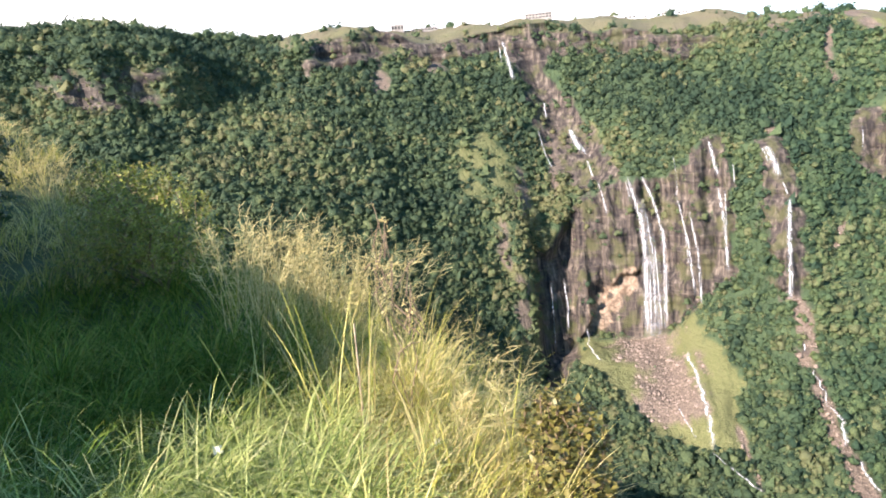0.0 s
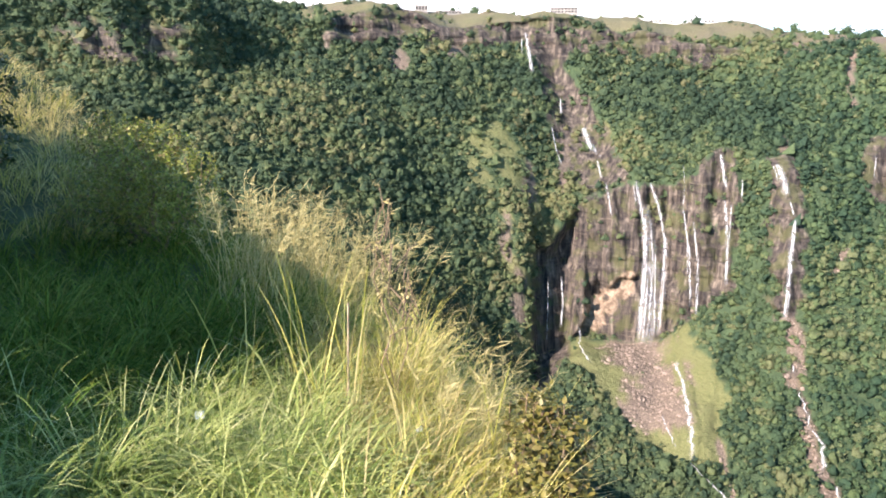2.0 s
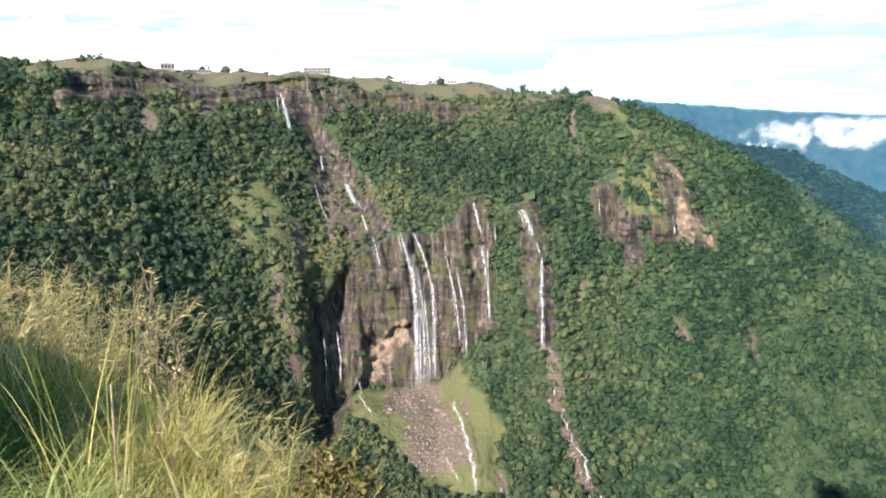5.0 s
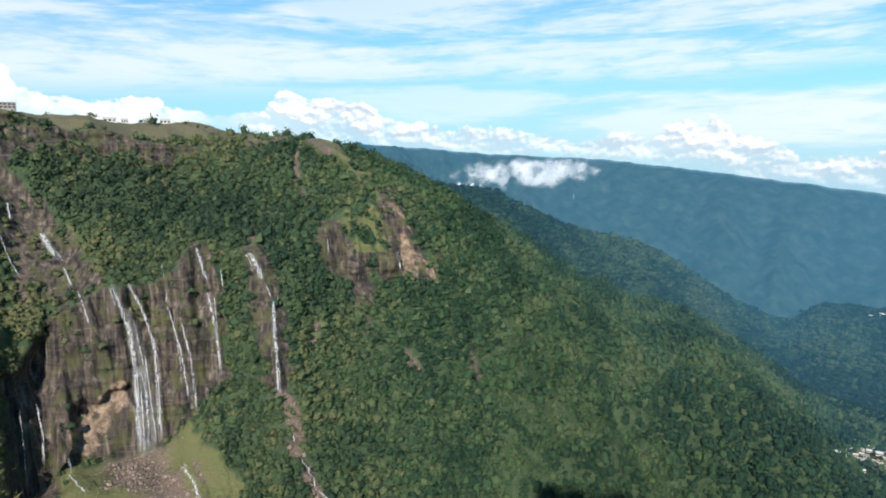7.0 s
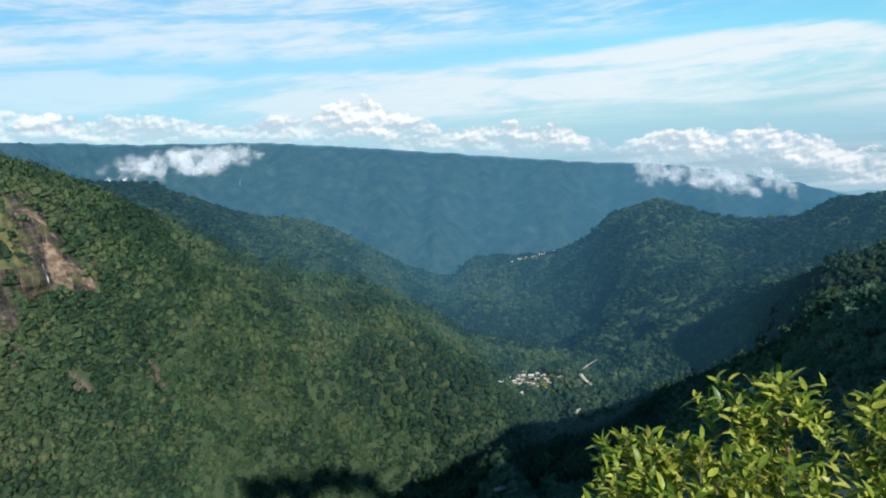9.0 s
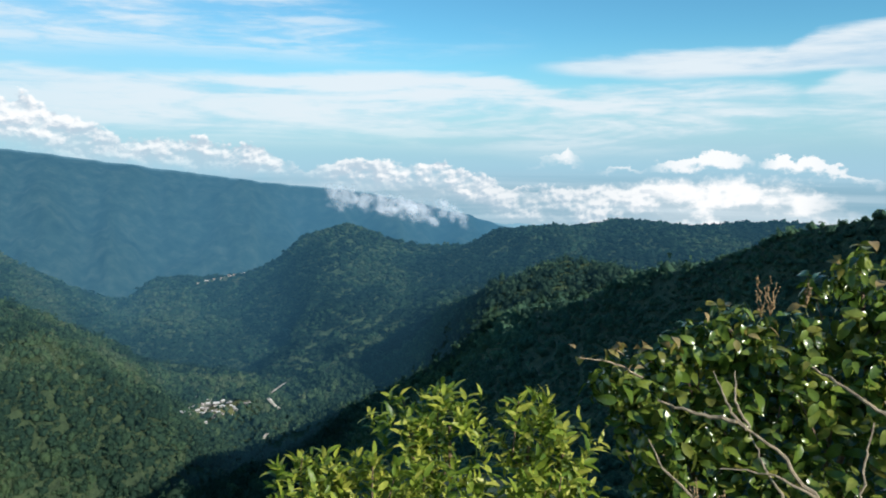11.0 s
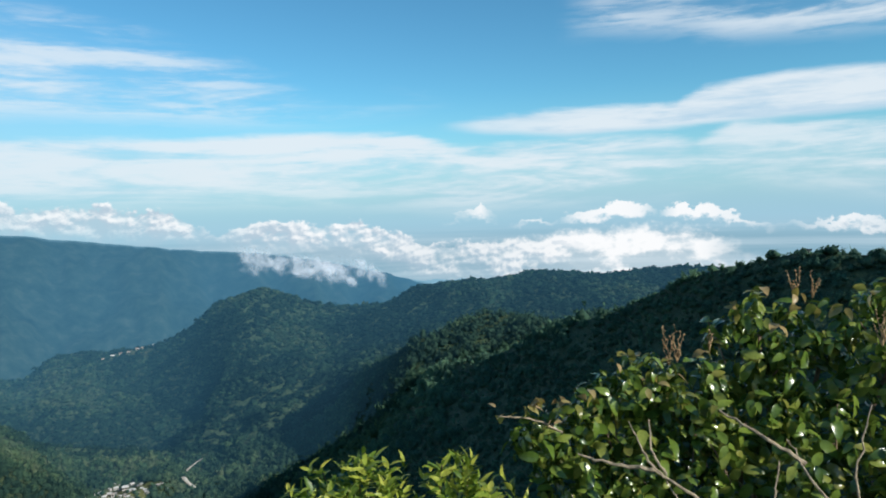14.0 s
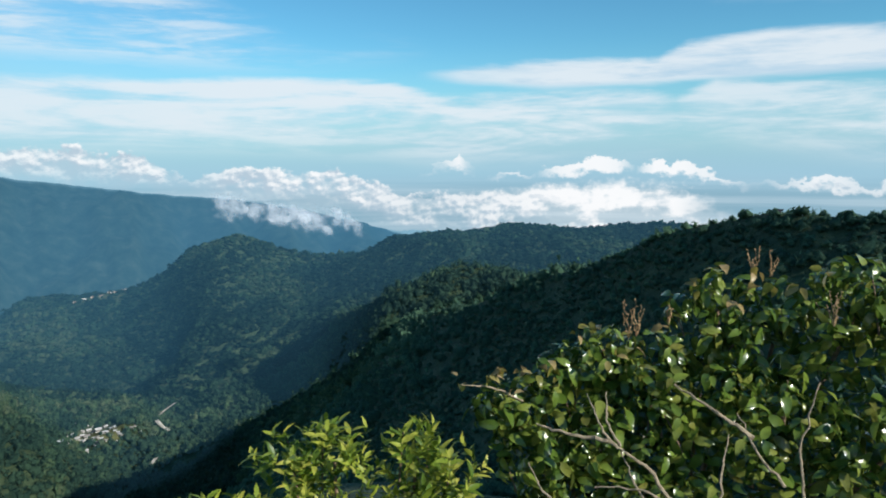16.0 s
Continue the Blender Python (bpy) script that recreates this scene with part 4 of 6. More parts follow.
def scatter(u_lo, u_hi, a_lo, a_hi, every, seed, d_hi=1e9, d_lo=0):
    """Places on the land, one to so many square metres of wooded ground; fewer in the hidden folds."""
    rng = np.random.default_rng(seed)
    X, Y, Z, U, A, D = L["X"], L["Y"], L["Z"], L["U"], L["A"], L["D"]
    P = np.stack([X, Y, Z], -1)
    e, f = P[1:, :-1] - P[:-1, :-1], P[:-1, 1:] - P[:-1, :-1]
    area = np.linalg.norm(np.cross(e, f), axis=-1)
    cut = (slice(None, -1), slice(None, -1))
    ok = (U >= u_lo) & (U < u_hi) & (A >= a_lo) & (A < a_hi) & (D < d_hi) & (D > d_lo)
    seen = np.where(SIGHT * D > -9, 1.0, 0.06)
    w = area * (TREES * ok * seen)[cut]
    n = int(w.sum() / every)
    pick = rng.choice(w.size, n, p=(w / w.sum()).ravel())
    i, j = np.unravel_index(pick, w.shape)
    s, r = rng.random((n, 1)), rng.random((n, 1))
    return P[i, j] + e[i, j] * s + f[i, j] * r


def woods(name, places, shapes, radius, tall, mat, label, seed):
    rng = np.random.default_rng(seed)
    which = rng.integers(0, len(shapes), len(places))
    co, faces, tone, base = [], [], [], 0
    patch = fractal(places[:, 0] / 45, places[:, 1] / 45 + places[:, 2] / 45, seed, 3) + 0.9 * fractal(places[:, 0] / 170, places[:, 1] / 170 + places[:, 2] / 120, seed + 5, 3)
    bearing, reach = np.degrees(np.arctan2(places[:, 0], places[:, 1])), np.hypot(places[:, 0], places[:, 1])
    # gully shade is painted as strips of tone down the slopes; dry scrub grows on the spur beside the cleft
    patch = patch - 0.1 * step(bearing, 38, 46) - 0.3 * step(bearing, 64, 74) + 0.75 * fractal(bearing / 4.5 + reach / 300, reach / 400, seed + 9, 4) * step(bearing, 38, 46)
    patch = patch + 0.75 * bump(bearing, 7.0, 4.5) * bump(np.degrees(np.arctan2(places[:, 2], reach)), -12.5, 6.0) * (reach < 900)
    for k, (v, f) in enumerate(shapes):
        p = places[which == k]
        m = len(p)
        r = radius * np.clip(np.exp(rng.normal(-0.05, 0.46, (m, 1))), 0.45, 2.2)
        turn = rng.uniform(0, 6.283, m)
        c, s = np.cos(turn)[:, None], np.sin(turn)[:, None]
        x = (v[:, 0] * c - v[:, 1] * s) * r * rng.uniform(0.85, 1.2, (m, 1))
        y = (v[:, 0] * s + v[:, 1] * c) * r * rng.uniform(0.85, 1.2, (m, 1))
        z = v[:, 2] * r * rng.uniform(0.75, 1.25, (m, 1)) * tall
        q = np.stack([x, y, z], -1) + p[:, None] + np.concatenate([np.zeros((m, 2)), r * 0.5 * tall * rng.uniform(0.5, 1.5, (m, 1))], 1)[:, None]
        co.append(q.reshape(-1, 3))
        faces.append((f[None] + base + np.arange(m)[:, None, None] * len(v)).reshape(-1, 3))
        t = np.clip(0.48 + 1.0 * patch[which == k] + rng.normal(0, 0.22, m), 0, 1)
        tone.append(np.repeat(t, len(v)))
        base += m * len(v)
    me = bpy.data.meshes.new(name)
    fill(me, np.concatenate(co), np.concatenate(faces))
    at = me.attributes.new("tone", "FLOAT", "POINT")
    at.data.foreach_set("value", np.concatenate(tone).astype(np.float32))
    # how far the red is cut back, rising with the bearing
    at = me.attributes.new("cooler", "FLOAT", "POINT")
    xy = np.concatenate(co)[:, :2]
    at.data.foreach_set("value", step(np.degrees(np.arctan2(xy[:, 0], xy[:, 1])), 12, 48).astype(np.float32))
    me.materials.append(mat)
    return tagged(new(name, me), label, "forest", kind="stuff")


FINE, COARSE, TINY = [crown_shape(1, 18, k) for k in range(14)], [crown_shape(1, 8, 50 + k) for k in range(10)], [tiny_shape(80 + k) for k in range(8)]
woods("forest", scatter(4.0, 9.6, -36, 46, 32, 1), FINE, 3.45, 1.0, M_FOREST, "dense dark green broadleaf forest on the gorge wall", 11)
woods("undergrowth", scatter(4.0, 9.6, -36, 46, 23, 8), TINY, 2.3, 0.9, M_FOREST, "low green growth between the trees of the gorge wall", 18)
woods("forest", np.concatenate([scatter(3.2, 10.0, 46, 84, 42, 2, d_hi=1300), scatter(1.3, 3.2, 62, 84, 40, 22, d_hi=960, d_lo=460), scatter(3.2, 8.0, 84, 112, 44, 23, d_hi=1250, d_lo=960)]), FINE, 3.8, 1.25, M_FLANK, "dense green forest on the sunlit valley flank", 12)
woods("forest", scatter(1.25, 4.3, 62, 113, 20, 3, d_hi=460, d_lo=250), COARSE, 1.9, 1.0, M_SCRUB_LIFTED, "dark shrubby growth on the shaded near spur", 13)
woods("undergrowth", np.concatenate([scatter(1.04, 4.3, 58, 80, 4.0, 25, d_hi=250, d_lo=75), scatter(1.04, 1.3, 80, 113, 4.0, 26, d_hi=90, d_lo=75), scatter(1.25, 4.3, 80, 113, 4.0, 9, d_hi=250, d_lo=90), scatter(1.25, 4.3, 113, 139, 4.0, 10, d_hi=460, d_lo=70)]), TINY, 0.72, 0.9, M_SCRUB_LIFTED, "low dark scrub on the crest of the near spur", 19)
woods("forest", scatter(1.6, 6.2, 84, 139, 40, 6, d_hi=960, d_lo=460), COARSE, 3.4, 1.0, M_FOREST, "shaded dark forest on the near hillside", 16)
woods("forest", np.concatenate([scatter(3.2, 12.0, 84, 112, 46, 4, d_lo=1250), scatter(3.2, 12.0, 112, 139, 46, 24, d_lo=960), scatter(5.0, 12.0, 76, 84, 46, 21, d_lo=1300)]), TINY, 4.9, 0.6, M_HILLS, "dark green forest with painted blue haze on the middle hills", 14)
woods("forest", scatter(6.0, 12.0, 40, 76, 46, 5, d_lo=1300), TINY, 4.9, 0.6, M_SPURS, "green forest with painted haze on the valley spurs", 15)


def boulders():
    """Fallen blocks on the fan, in the chute and along the streams."""
    rng = np.random.default_rng(77)
    P = np.stack([L["X"], L["Y"], L["Z"]], -1)
    ok = (L["U"] > 3.9) & (L["U"] < 5.3) & (L["A"] > 8) & (L["A"] < 40)
    w = (SCREE * ok).ravel()
    pick = rng.choice(w.size, 2200, p=w / w.sum())
    at = P.reshape(-1, 3)[pick] + rng.normal(0, 1.2, (2200, 3)) * (1, 1, 0.1)
    v, f = crown_shape(1, 0, 91)
    r = 0.5 * np.exp(rng.normal(0, 0.55, (2200, 1, 1)))
    co = v[None] * r * rng.uniform(0.6, 1.4, (2200, 1, 3)) * 1.6 + at[:, None]
    me = bpy.data.meshes.new("boulders")
    fill(me, co.reshape(-1, 3), (f[None] + np.arange(2200)[:, None, None] * len(v)).reshape(-1, 3))
    me.materials.append(M_STONE)
    tagged(new("boulders", me), "pinkish-brown fallen blocks on the stony fan", "boulders", kind="stuff")


boulders()


# ---- water, houses and clouds in the gorge ----
COLS = np.arange(np.argmax(AZ >= 139.7))


def sighted(bearing, dip):
    """The nearest place of the land that is seen from the viewpoint at a bearing and an angle of height, in degrees."""
    j = int(np.argmin(np.abs(AZ[COLS] - bearing)))
    rise = np.degrees(np.arctan2(L["Z"][:, j], L["D"][:, j]))
    start = int(np.argmax(L["D"][:, j] > 200))
    i = start + int(np.argmax(rise[start:] >= dip))
    if rise[i] < dip:
        i = start + int(np.argmax(rise[start : ROW_FAR]))
    d = L["D"][i, j]
    a = radians(bearing)
    return Vector((d * math.sin(a), d * math.cos(a), d * math.tan(radians(dip)))) if i else Vector((0, 0, 0))


def mesh_of(name, co, faces, mat, smooth=True):
    me = bpy.data.meshes.new(name)
    me.from_pydata([tuple(c) for c in co], [], [tuple(f) for f in faces])
    me.materials.append(mat)
    if smooth:
        me.shade_smooth()
    return me


def part(name, bm, mat, parent=None, label=""):
    me = bpy.data.meshes.new(name)
    bm.normal_update()
    bm.to_mesh(me)
    bm.free()
    me.materials.append(mat)
    ob = new(name, me)
    ob.parent = parent
    if label:
        ob["label"] = label
    return ob


def strand(sights, width, rnd, proud=6.0, wander=0.0):
    """A fraying ribbon of water placed by sights to fit the view, set off the rock towards the viewpoint; spray: how
    thick it is.
    """
    pts = []
    for (a0, e0), (a1, e1) in zip(sights, sights[1:]):
        n = max(2, int(math.hypot(a1 - a0, e1 - e0) / 0.12))
        pts += [(a0 + (a1 - a0) * k / n, e0 + (e1 - e0) * k / n) for k in range(n)]
    pts.append(sights[-1])
    for turn in range(4):
        pts = [pts[0]] + [((p[0] + 2 * q[0] + r[0]) / 4, (p[1] + 2 * q[1] + r[1]) / 4) for p, q, r in zip(pts, pts[1:], pts[2:])] + [pts[-1]]
    pts = [(a + wander * noise.noise((e * 2.1, a, 3.3)) + 0.5 * wander * noise.noise((e * 6.0, a, 8.3)), e) for a, e in pts]
    places = [sighted(a, e) for a, e in pts]
    dist = [math.hypot(p.x, p.y) for p in places]
    co, faces, spray = [], [], []
    for k, ((a, e), p) in enumerate(zip(pts, places)):
        near = min(dist[max(0, k - 9) : k + 10]) - proud
        s = k / (len(pts) - 1)
        w = 1.2 * width * (0.9 + 0.25 * noise.noise((a * 2, e * 1.6, width))) * (0.8 + 0.3 * s)
        for j in range(7):
            off = (j - 3) / 3
            b = radians(a) + (off * 0.5 * w + 0.25 * rnd.uniform(-1, 1)) / near
            d = near - 1.2 * (1 - off * off)
            co.append((d * math.sin(b), d * math.cos(b), near * math.tan(radians(e))))
            spray.append((0.0, 0.42, 0.85, 1.0, 0.85, 0.42, 0.0)[j] * min(1, 0.4 + 8 * s) * min(1, 0.15 + 7 * (1 - s)))
        if k:
            m = 7 * k
            faces += [(m - 7 + j, m - 6 + j, m + 1 + j, m + j) for j in range(6)]
    return co, faces, spray


def waterfall(label, strands, category="waterfall"):
    rnd = random.Random(len(label))
    root = None
    for sights, width, *thin in strands:
        co, faces, spray = strand(sights, width, rnd, wander=0.03 if category == "waterfall" else 0.22)
        me = mesh_of("strand", co, faces, M_WATER)
        at = me.attributes.new("spray", "FLOAT", "POINT")
        at.data.foreach_set("value", np.array(spray, np.float32) * (thin[0] if thin else 0.8))
        if root is None:
            root = new("waterfall" if category == "waterfall" else "stream", me)
        else:
            new("strand", me).parent = root
    return tagged(root, label, category)


waterfall("thin white fall over the stepped top cliff", [([(6.3, 3.6), (6.6, 2.2), (6.9, 0.6)], 5.0), ([(6.0, 3.2), (6.1, 2.0)], 1.5)])
waterfall("white cascade down the brown rock gully", [([(11.1, -3.6), (11.5, -4.7), (12.1, -5.6)], 8.0), ([(9.2, -1.4), (9.3, -2.6)], 3.2), ([(8.6, -3.6), (8.9, -5.0), (9.5, -6.6)], 1.8), ([(12.3, -6.2), (12.7, -7.6)], 3.0), ([(13.1, -8.0), (13.7, -10.6)], 2.4), ([(12.1, -5.6), (12.6, -5.9)], 2.4)])
waterfall("tall white many-stranded fall down the brown cliff", [([(15.4, -7.7), (15.8, -9.3), (16.3, -11.1), (16.6, -14.3), (16.5, -18.0), (16.5, -20.2)], 6.0), ([(16.7, -10.6), (17.2, -14.3), (17.2, -17.9), (17.1, -20.2)], 2.4), ([(16.5, -7.8), (17.3, -9.7), (18.0, -12.4), (18.1, -16.0), (18.0, -19.7)], 4.5), ([(17.3, -13.3), (17.7, -19.7)], 2.0), ([(16.9, -15.0), (16.8, -20.3)], 2.0), ([(15.2, -7.9), (15.5, -9.4)], 1.8), ([(16.9, -14.0), (17.2, -17.0), (17.1, -20.6)], 22.0, 0.3), ([(16.2, -9.5), (16.9, -12.5), (17.3, -15.5)], 12.0, 0.25)])
waterfall("pair of thin white falls on streaked rock", [([(19.1, -9.6), (19.9, -13.2), (20.3, -17.2)], 2.6), ([(20.0, -10.7), (20.6, -14.0), (20.8, -17.8)], 2.8), ([(18.9, -6.4), (19.1, -8.0), (19.1, -9.6)], 1.6), ([(19.6, -12.0), (19.9, -15.0)], 1.4)])
waterfall("slender white fall beside a wooded bank", [([(22.1, -8.9), (22.6, -12.0), (22.8, -15.4)], 3.6), ([(21.5, -5.4), (22.1, -8.0)], 4.2), ([(22.6, -9.1), (22.7, -12.0)], 1.6), ([(23.2, -7.2), (23.3, -8.6)], 1.4)])
waterfall("single white plume fall down a bare column", [([(27.1, -9.9), (27.1, -12.5), (27.2, -15.1), (27.2, -17.3)], 4.6), ([(25.5, -6.0), (26.0, -7.1), (26.3, -8.2)], 7.0), ([(25.2, -6.1), (25.7, -7.3)], 2.4), ([(26.6, -8.6), (27.0, -9.7)], 2.2)])
waterfall("faint trickle on the far rock wall", [([(37.3, -6.3), (37.5, -7.9)], 2.2), ([(31.6, -4.9), (31.7, -6.6)], 1.6)])
waterfall("dim grey fall in the dark cleft", [([(9.9, -15.6), (10.1, -17.9), (10.0, -19.7)], 2.6), ([(8.8, -15.8), (8.9, -21.0)], 1.4)])
waterfall("narrow side stream curling over the grass slope", [([(11.5, -19.6), (11.8, -21.2), (12.6, -22.3)], 2.6)], "stream")
waterfall("white tumbling stream on the stony fan", [([(19.5, -21.5), (20.4, -23.4), (21.1, -25.9), (21.5, -28.6)], 4.2), ([(22.7, -29.7), (23.6, -30.2), (25.3, -31.2)], 3.0), ([(21.5, -28.8), (22.5, -29.6)], 1.5)], "stream")
waterfall("thin stream branch on the grassy fan", [([(18.9, -25.7), (20.2, -28.0)], 2.2)], "stream")
waterfall("white stream down a bouldery chute in the forest", [([(29.9, -24.6), (30.9, -25.6), (31.1, -27.3)], 3.6), ([(28.9, -22.3), (29.3, -23.3), (29.9, -24.6)], 2.0), ([(32.3, -28.1), (32.5, -29.0), (33.6, -29.9)], 3.4), ([(28.1, -20.4), (28.3, -21.0)], 1.8)], "stream")


waterfall("tiny white fall on the distant blue range", [([(51.8, -1.9), (51.7, -2.6)], 4.5, 0.7), ([(53.3, -2.3), (53.35, -2.6)], 5.0, 0.5)])


def river():
    rnd = random.Random(4)
    root = None
    for sights, width in (([(79.5, -18.85), (79.2, -19.0), (78.5, -19.4), (78.0, -19.8)], 4.6), ([(78.0, -19.9), (78.3, -20.4), (78.7, -20.7), (79.0, -21.2)], 7.0), ([(77.8, -22.6), (77.3, -23.1), (77.1, -23.5)], 6.0), ([(74.8, -25.5), (74.2, -26.0)], 6.0), ([(71.0, -28.2), (70.4, -28.5)], 6.0)):
        co, faces, spray = strand(sights, width, rnd, 7.0)
        me = mesh_of("river", co, faces, M_GRAVEL)
        if root is None:
            root = tagged(new("river", me), "pale gravel river bed winding through the valley", "river", kind="structure")
        else:
            new("gravel_bar", me).parent = root


river()


def box(bm, lo, hi):
    m = Matrix.Translation([(a + b) / 2 for a, b in zip(lo, hi)]) @ Matrix.Diagonal([b - a for a, b in zip(lo, hi)] + [1])
    bmesh.ops.create_cube(bm, size=1.0, matrix=m)


def house(name, size, roof_mat, wall_mat, label, storeys=1, bays=3, pitched=True, group=""):
    w, d, h = size
    root = tagged(new(name), label, "house", group)
    bm = bmesh.new()
    box(bm, (-w / 2, -d / 2, -3), (w / 2, d / 2, h))
    part("wall", bm, wall_mat, root)
    bm = bmesh.new()
    if pitched:
        pts = [(-w / 2 - 0.4, -d / 2 - 0.4, h), (w / 2 + 0.4, -d / 2 - 0.4, h), (w / 2 + 0.4, d / 2 + 0.4, h), (-w / 2 - 0.4, d / 2 + 0.4, h), (-w / 2 - 0.4, 0, h + 0.28 * d), (w / 2 + 0.4, 0, h + 0.28 * d)]
        v = [bm.verts.new(p) for p in pts]
        for f in ((0, 1, 5, 4), (2, 3, 4, 5), (1, 2, 5), (3, 0, 4), (3, 2, 1, 0)):
            bm.faces.new([v[k] for k in f])
    else:
        box(bm, (-w / 2 - 0.3, -d / 2 - 0.3, h), (w / 2 + 0.3, d / 2 + 0.3, h + 0.35))
    part("roof", bm, roof_mat, root)
    for s in range(storeys):
        for k in range(bays):
            x = (k + 0.5) / bays * w - w / 2
            z = h / storeys * (s + 0.28)
            bm = bmesh.new()
            box(bm, (x - 0.32 * w / bays, -d / 2 - 0.05, z), (x + 0.32 * w / bays, -d / 2 + 0.1, z + 0.5 * h / storeys))
            part("window", bm, M_OPEN, root)
    return root


def stand(bearing, dip, sink=-0.8):
    p = sighted(bearing, dip)
    return pose(p.x, p.y, p.z - sink, 0, 0, -bearing)


def on_crest(bearing, back=0.0):
    """The top of the skyline at a bearing."""
    j = int(np.argmin(np.abs(AZ[COLS] - bearing)))
    far = int(np.argmin(np.abs(L["U"][:, j] - 9.0)))
    i = int(np.argmax(np.where(L["D"][:, j] > 100, L["Z"][:, j] / L["D"][:, j], -9)[: far + 12]))
    return pose(L["X"][i, j], L["Y"][i, j], L["Z"][i, j] - 0.5, 0, 0, -bearing)


blocks = house("unfinished_building", (34, 9, 7), M_SHEET, M_SHEET, "grey unfinished concrete building on the plateau edge", 2, 8, False)
blocks.matrix_world = on_crest(9.2)
for at, size, n in ((-2.0, (16, 8, 7.5), 4), (0.2, (34, 8, 4.0), 8)):
    house("unfinished_building", size, M_SHEET, M_SHEET, "low grey concrete building on the grassy plateau", 1, n, False).matrix_world = on_crest(at)
for at, w in ((16.0, 15), (19.9, 13), (18.6, 9), (17.0, 8)):
    house("house", (w, 7, 4.2), M_ROOF, M_ROOF, "small white house on the grassy plateau", 1, 3, True, "houses on the plateau").matrix_world = on_crest(at)
hut = house("lookout_hut", (1.3, 1.1, 1.2), M_OPEN, M_WALL, "small dark lookout hut on the wooded skyline", 1, 2, True)
hut.matrix_world = on_crest(127.3)

home = house("house", (9, 7, 3.6), M_ROOF, M_WALL, "small pale-roofed house in the valley village", 1, 3, True, "houses of the valley village")
home.matrix_world = stand(73.9, -20.1)
grey = house("house", (8, 6, 3.4), M_SHEET, M_WALL, "small grey house in the valley village", 1, 2, True, "houses of the valley village")
grey.matrix_world = stand(73.1, -20.4)
rnd = random.Random(7)
plots = [(73.9, -20.1), (73.1, -20.4)]
while len(plots) < 40:
    b, e = rnd.gauss(73.8, 1.1), rnd.gauss(-20.3, 0.38)
    if all((b - p) ** 2 + (e - q) ** 2 > 0.05 for p, q in plots):
        plots.append((b, e))
        m = stand(b, e) @ pose(0, 0, 0, 0, 0, rnd.uniform(-60, 60))
        copy_thing(rnd.choice((home, home, grey)), m).scale = [rnd.uniform(0.5, 0.85)] * 3
for k in range(16):
    b = 73.0 + 4.0 * k / 16 + rnd.uniform(-0.1, 0.1)
    c = copy_thing(rnd.choice((home, grey)), stand(b, -10.75 + 0.19 * (b - 73.0) + rnd.uniform(-0.06, 0.06)))
    c.scale = [0.9] * 3
    c["label"], c["group"] = "small pale house along the hill road", "houses of the hill village"


def cloud(label, bearing, dip, dist, wide, tall, seed, slant=0.0):
    """Vapour as three nearly flat veils turned to fit the view, one behind the other, thin towards their edges."""
    root = None
    a = radians(bearing)
    n, m = 130, 44
    for layer in range(3):
        x, z = np.meshgrid(np.linspace(-1, 1, n), np.linspace(-1, 1, m), indexing="ij")
        k = seed * 13 + layer * 5
        body = fractal(x * wide / tall * 0.75 + k, z * 1.6 + k, seed + layer, 4)
        billow = np.abs(fractal(x * wide / tall * 1.7 + k, z * 2.6, seed + 40 + layer, 3))
        rim = np.clip(1 - x**4, 0, 1) * np.clip(1 - np.abs(z) ** 2.2, 0, 1)
        density = np.clip(1.2 * rim - 0.55 + 1.5 * body - 0.25 * np.clip(z, 0, 1), 0, 1) * step(rim, 0.0, 0.35)
        depth = (layer - 1) * 0.5 * tall - billow * tall * 0.08 - body * tall * 0.05
        co = np.stack([x * wide / 2, depth, z * tall + slant * x + layer * 0.1 * tall], -1).reshape(-1, 3)
        i, j = np.meshgrid(np.arange(n - 1), np.arange(m - 1), indexing="ij")
        q = np.stack([i * m + j, (i + 1) * m + j, (i + 1) * m + j + 1, i * m + j + 1], -1).reshape(-1, 4)
        q = q[density.ravel()[q].max(1) > 0]
        me = bpy.data.meshes.new("cloud")
        fill(me, co, q)
        at = me.attributes.new("vapour", "FLOAT", "POINT")
        at.data.foreach_set("value", density.astype(np.float32).ravel())
        me.shade_smooth()
        me.materials.append(M_CLOUD)
        ob = new("veil" if root else "cloud", me)
        ob.visible_shadow = False
        if root is None:
            root = tagged(ob, label, "cloud")
            root.matrix_world = pose(dist * math.sin(a), dist * math.cos(a), dist * math.tan(radians(dip)), 0, 0, -bearing)
        else:
            ob.parent = root


cloud("ragged white cloud clinging to the far range", 47.9, -0.3, 2700, 620, 66, 1, 4)
cloud("small wisp of white cloud on the far range", 43.2, -1.3, 2650, 130, 26, 2)
cloud("long white cloud lying along the ridge end", 88.6, -5.0, 3000, 700, 66, 3, -58)


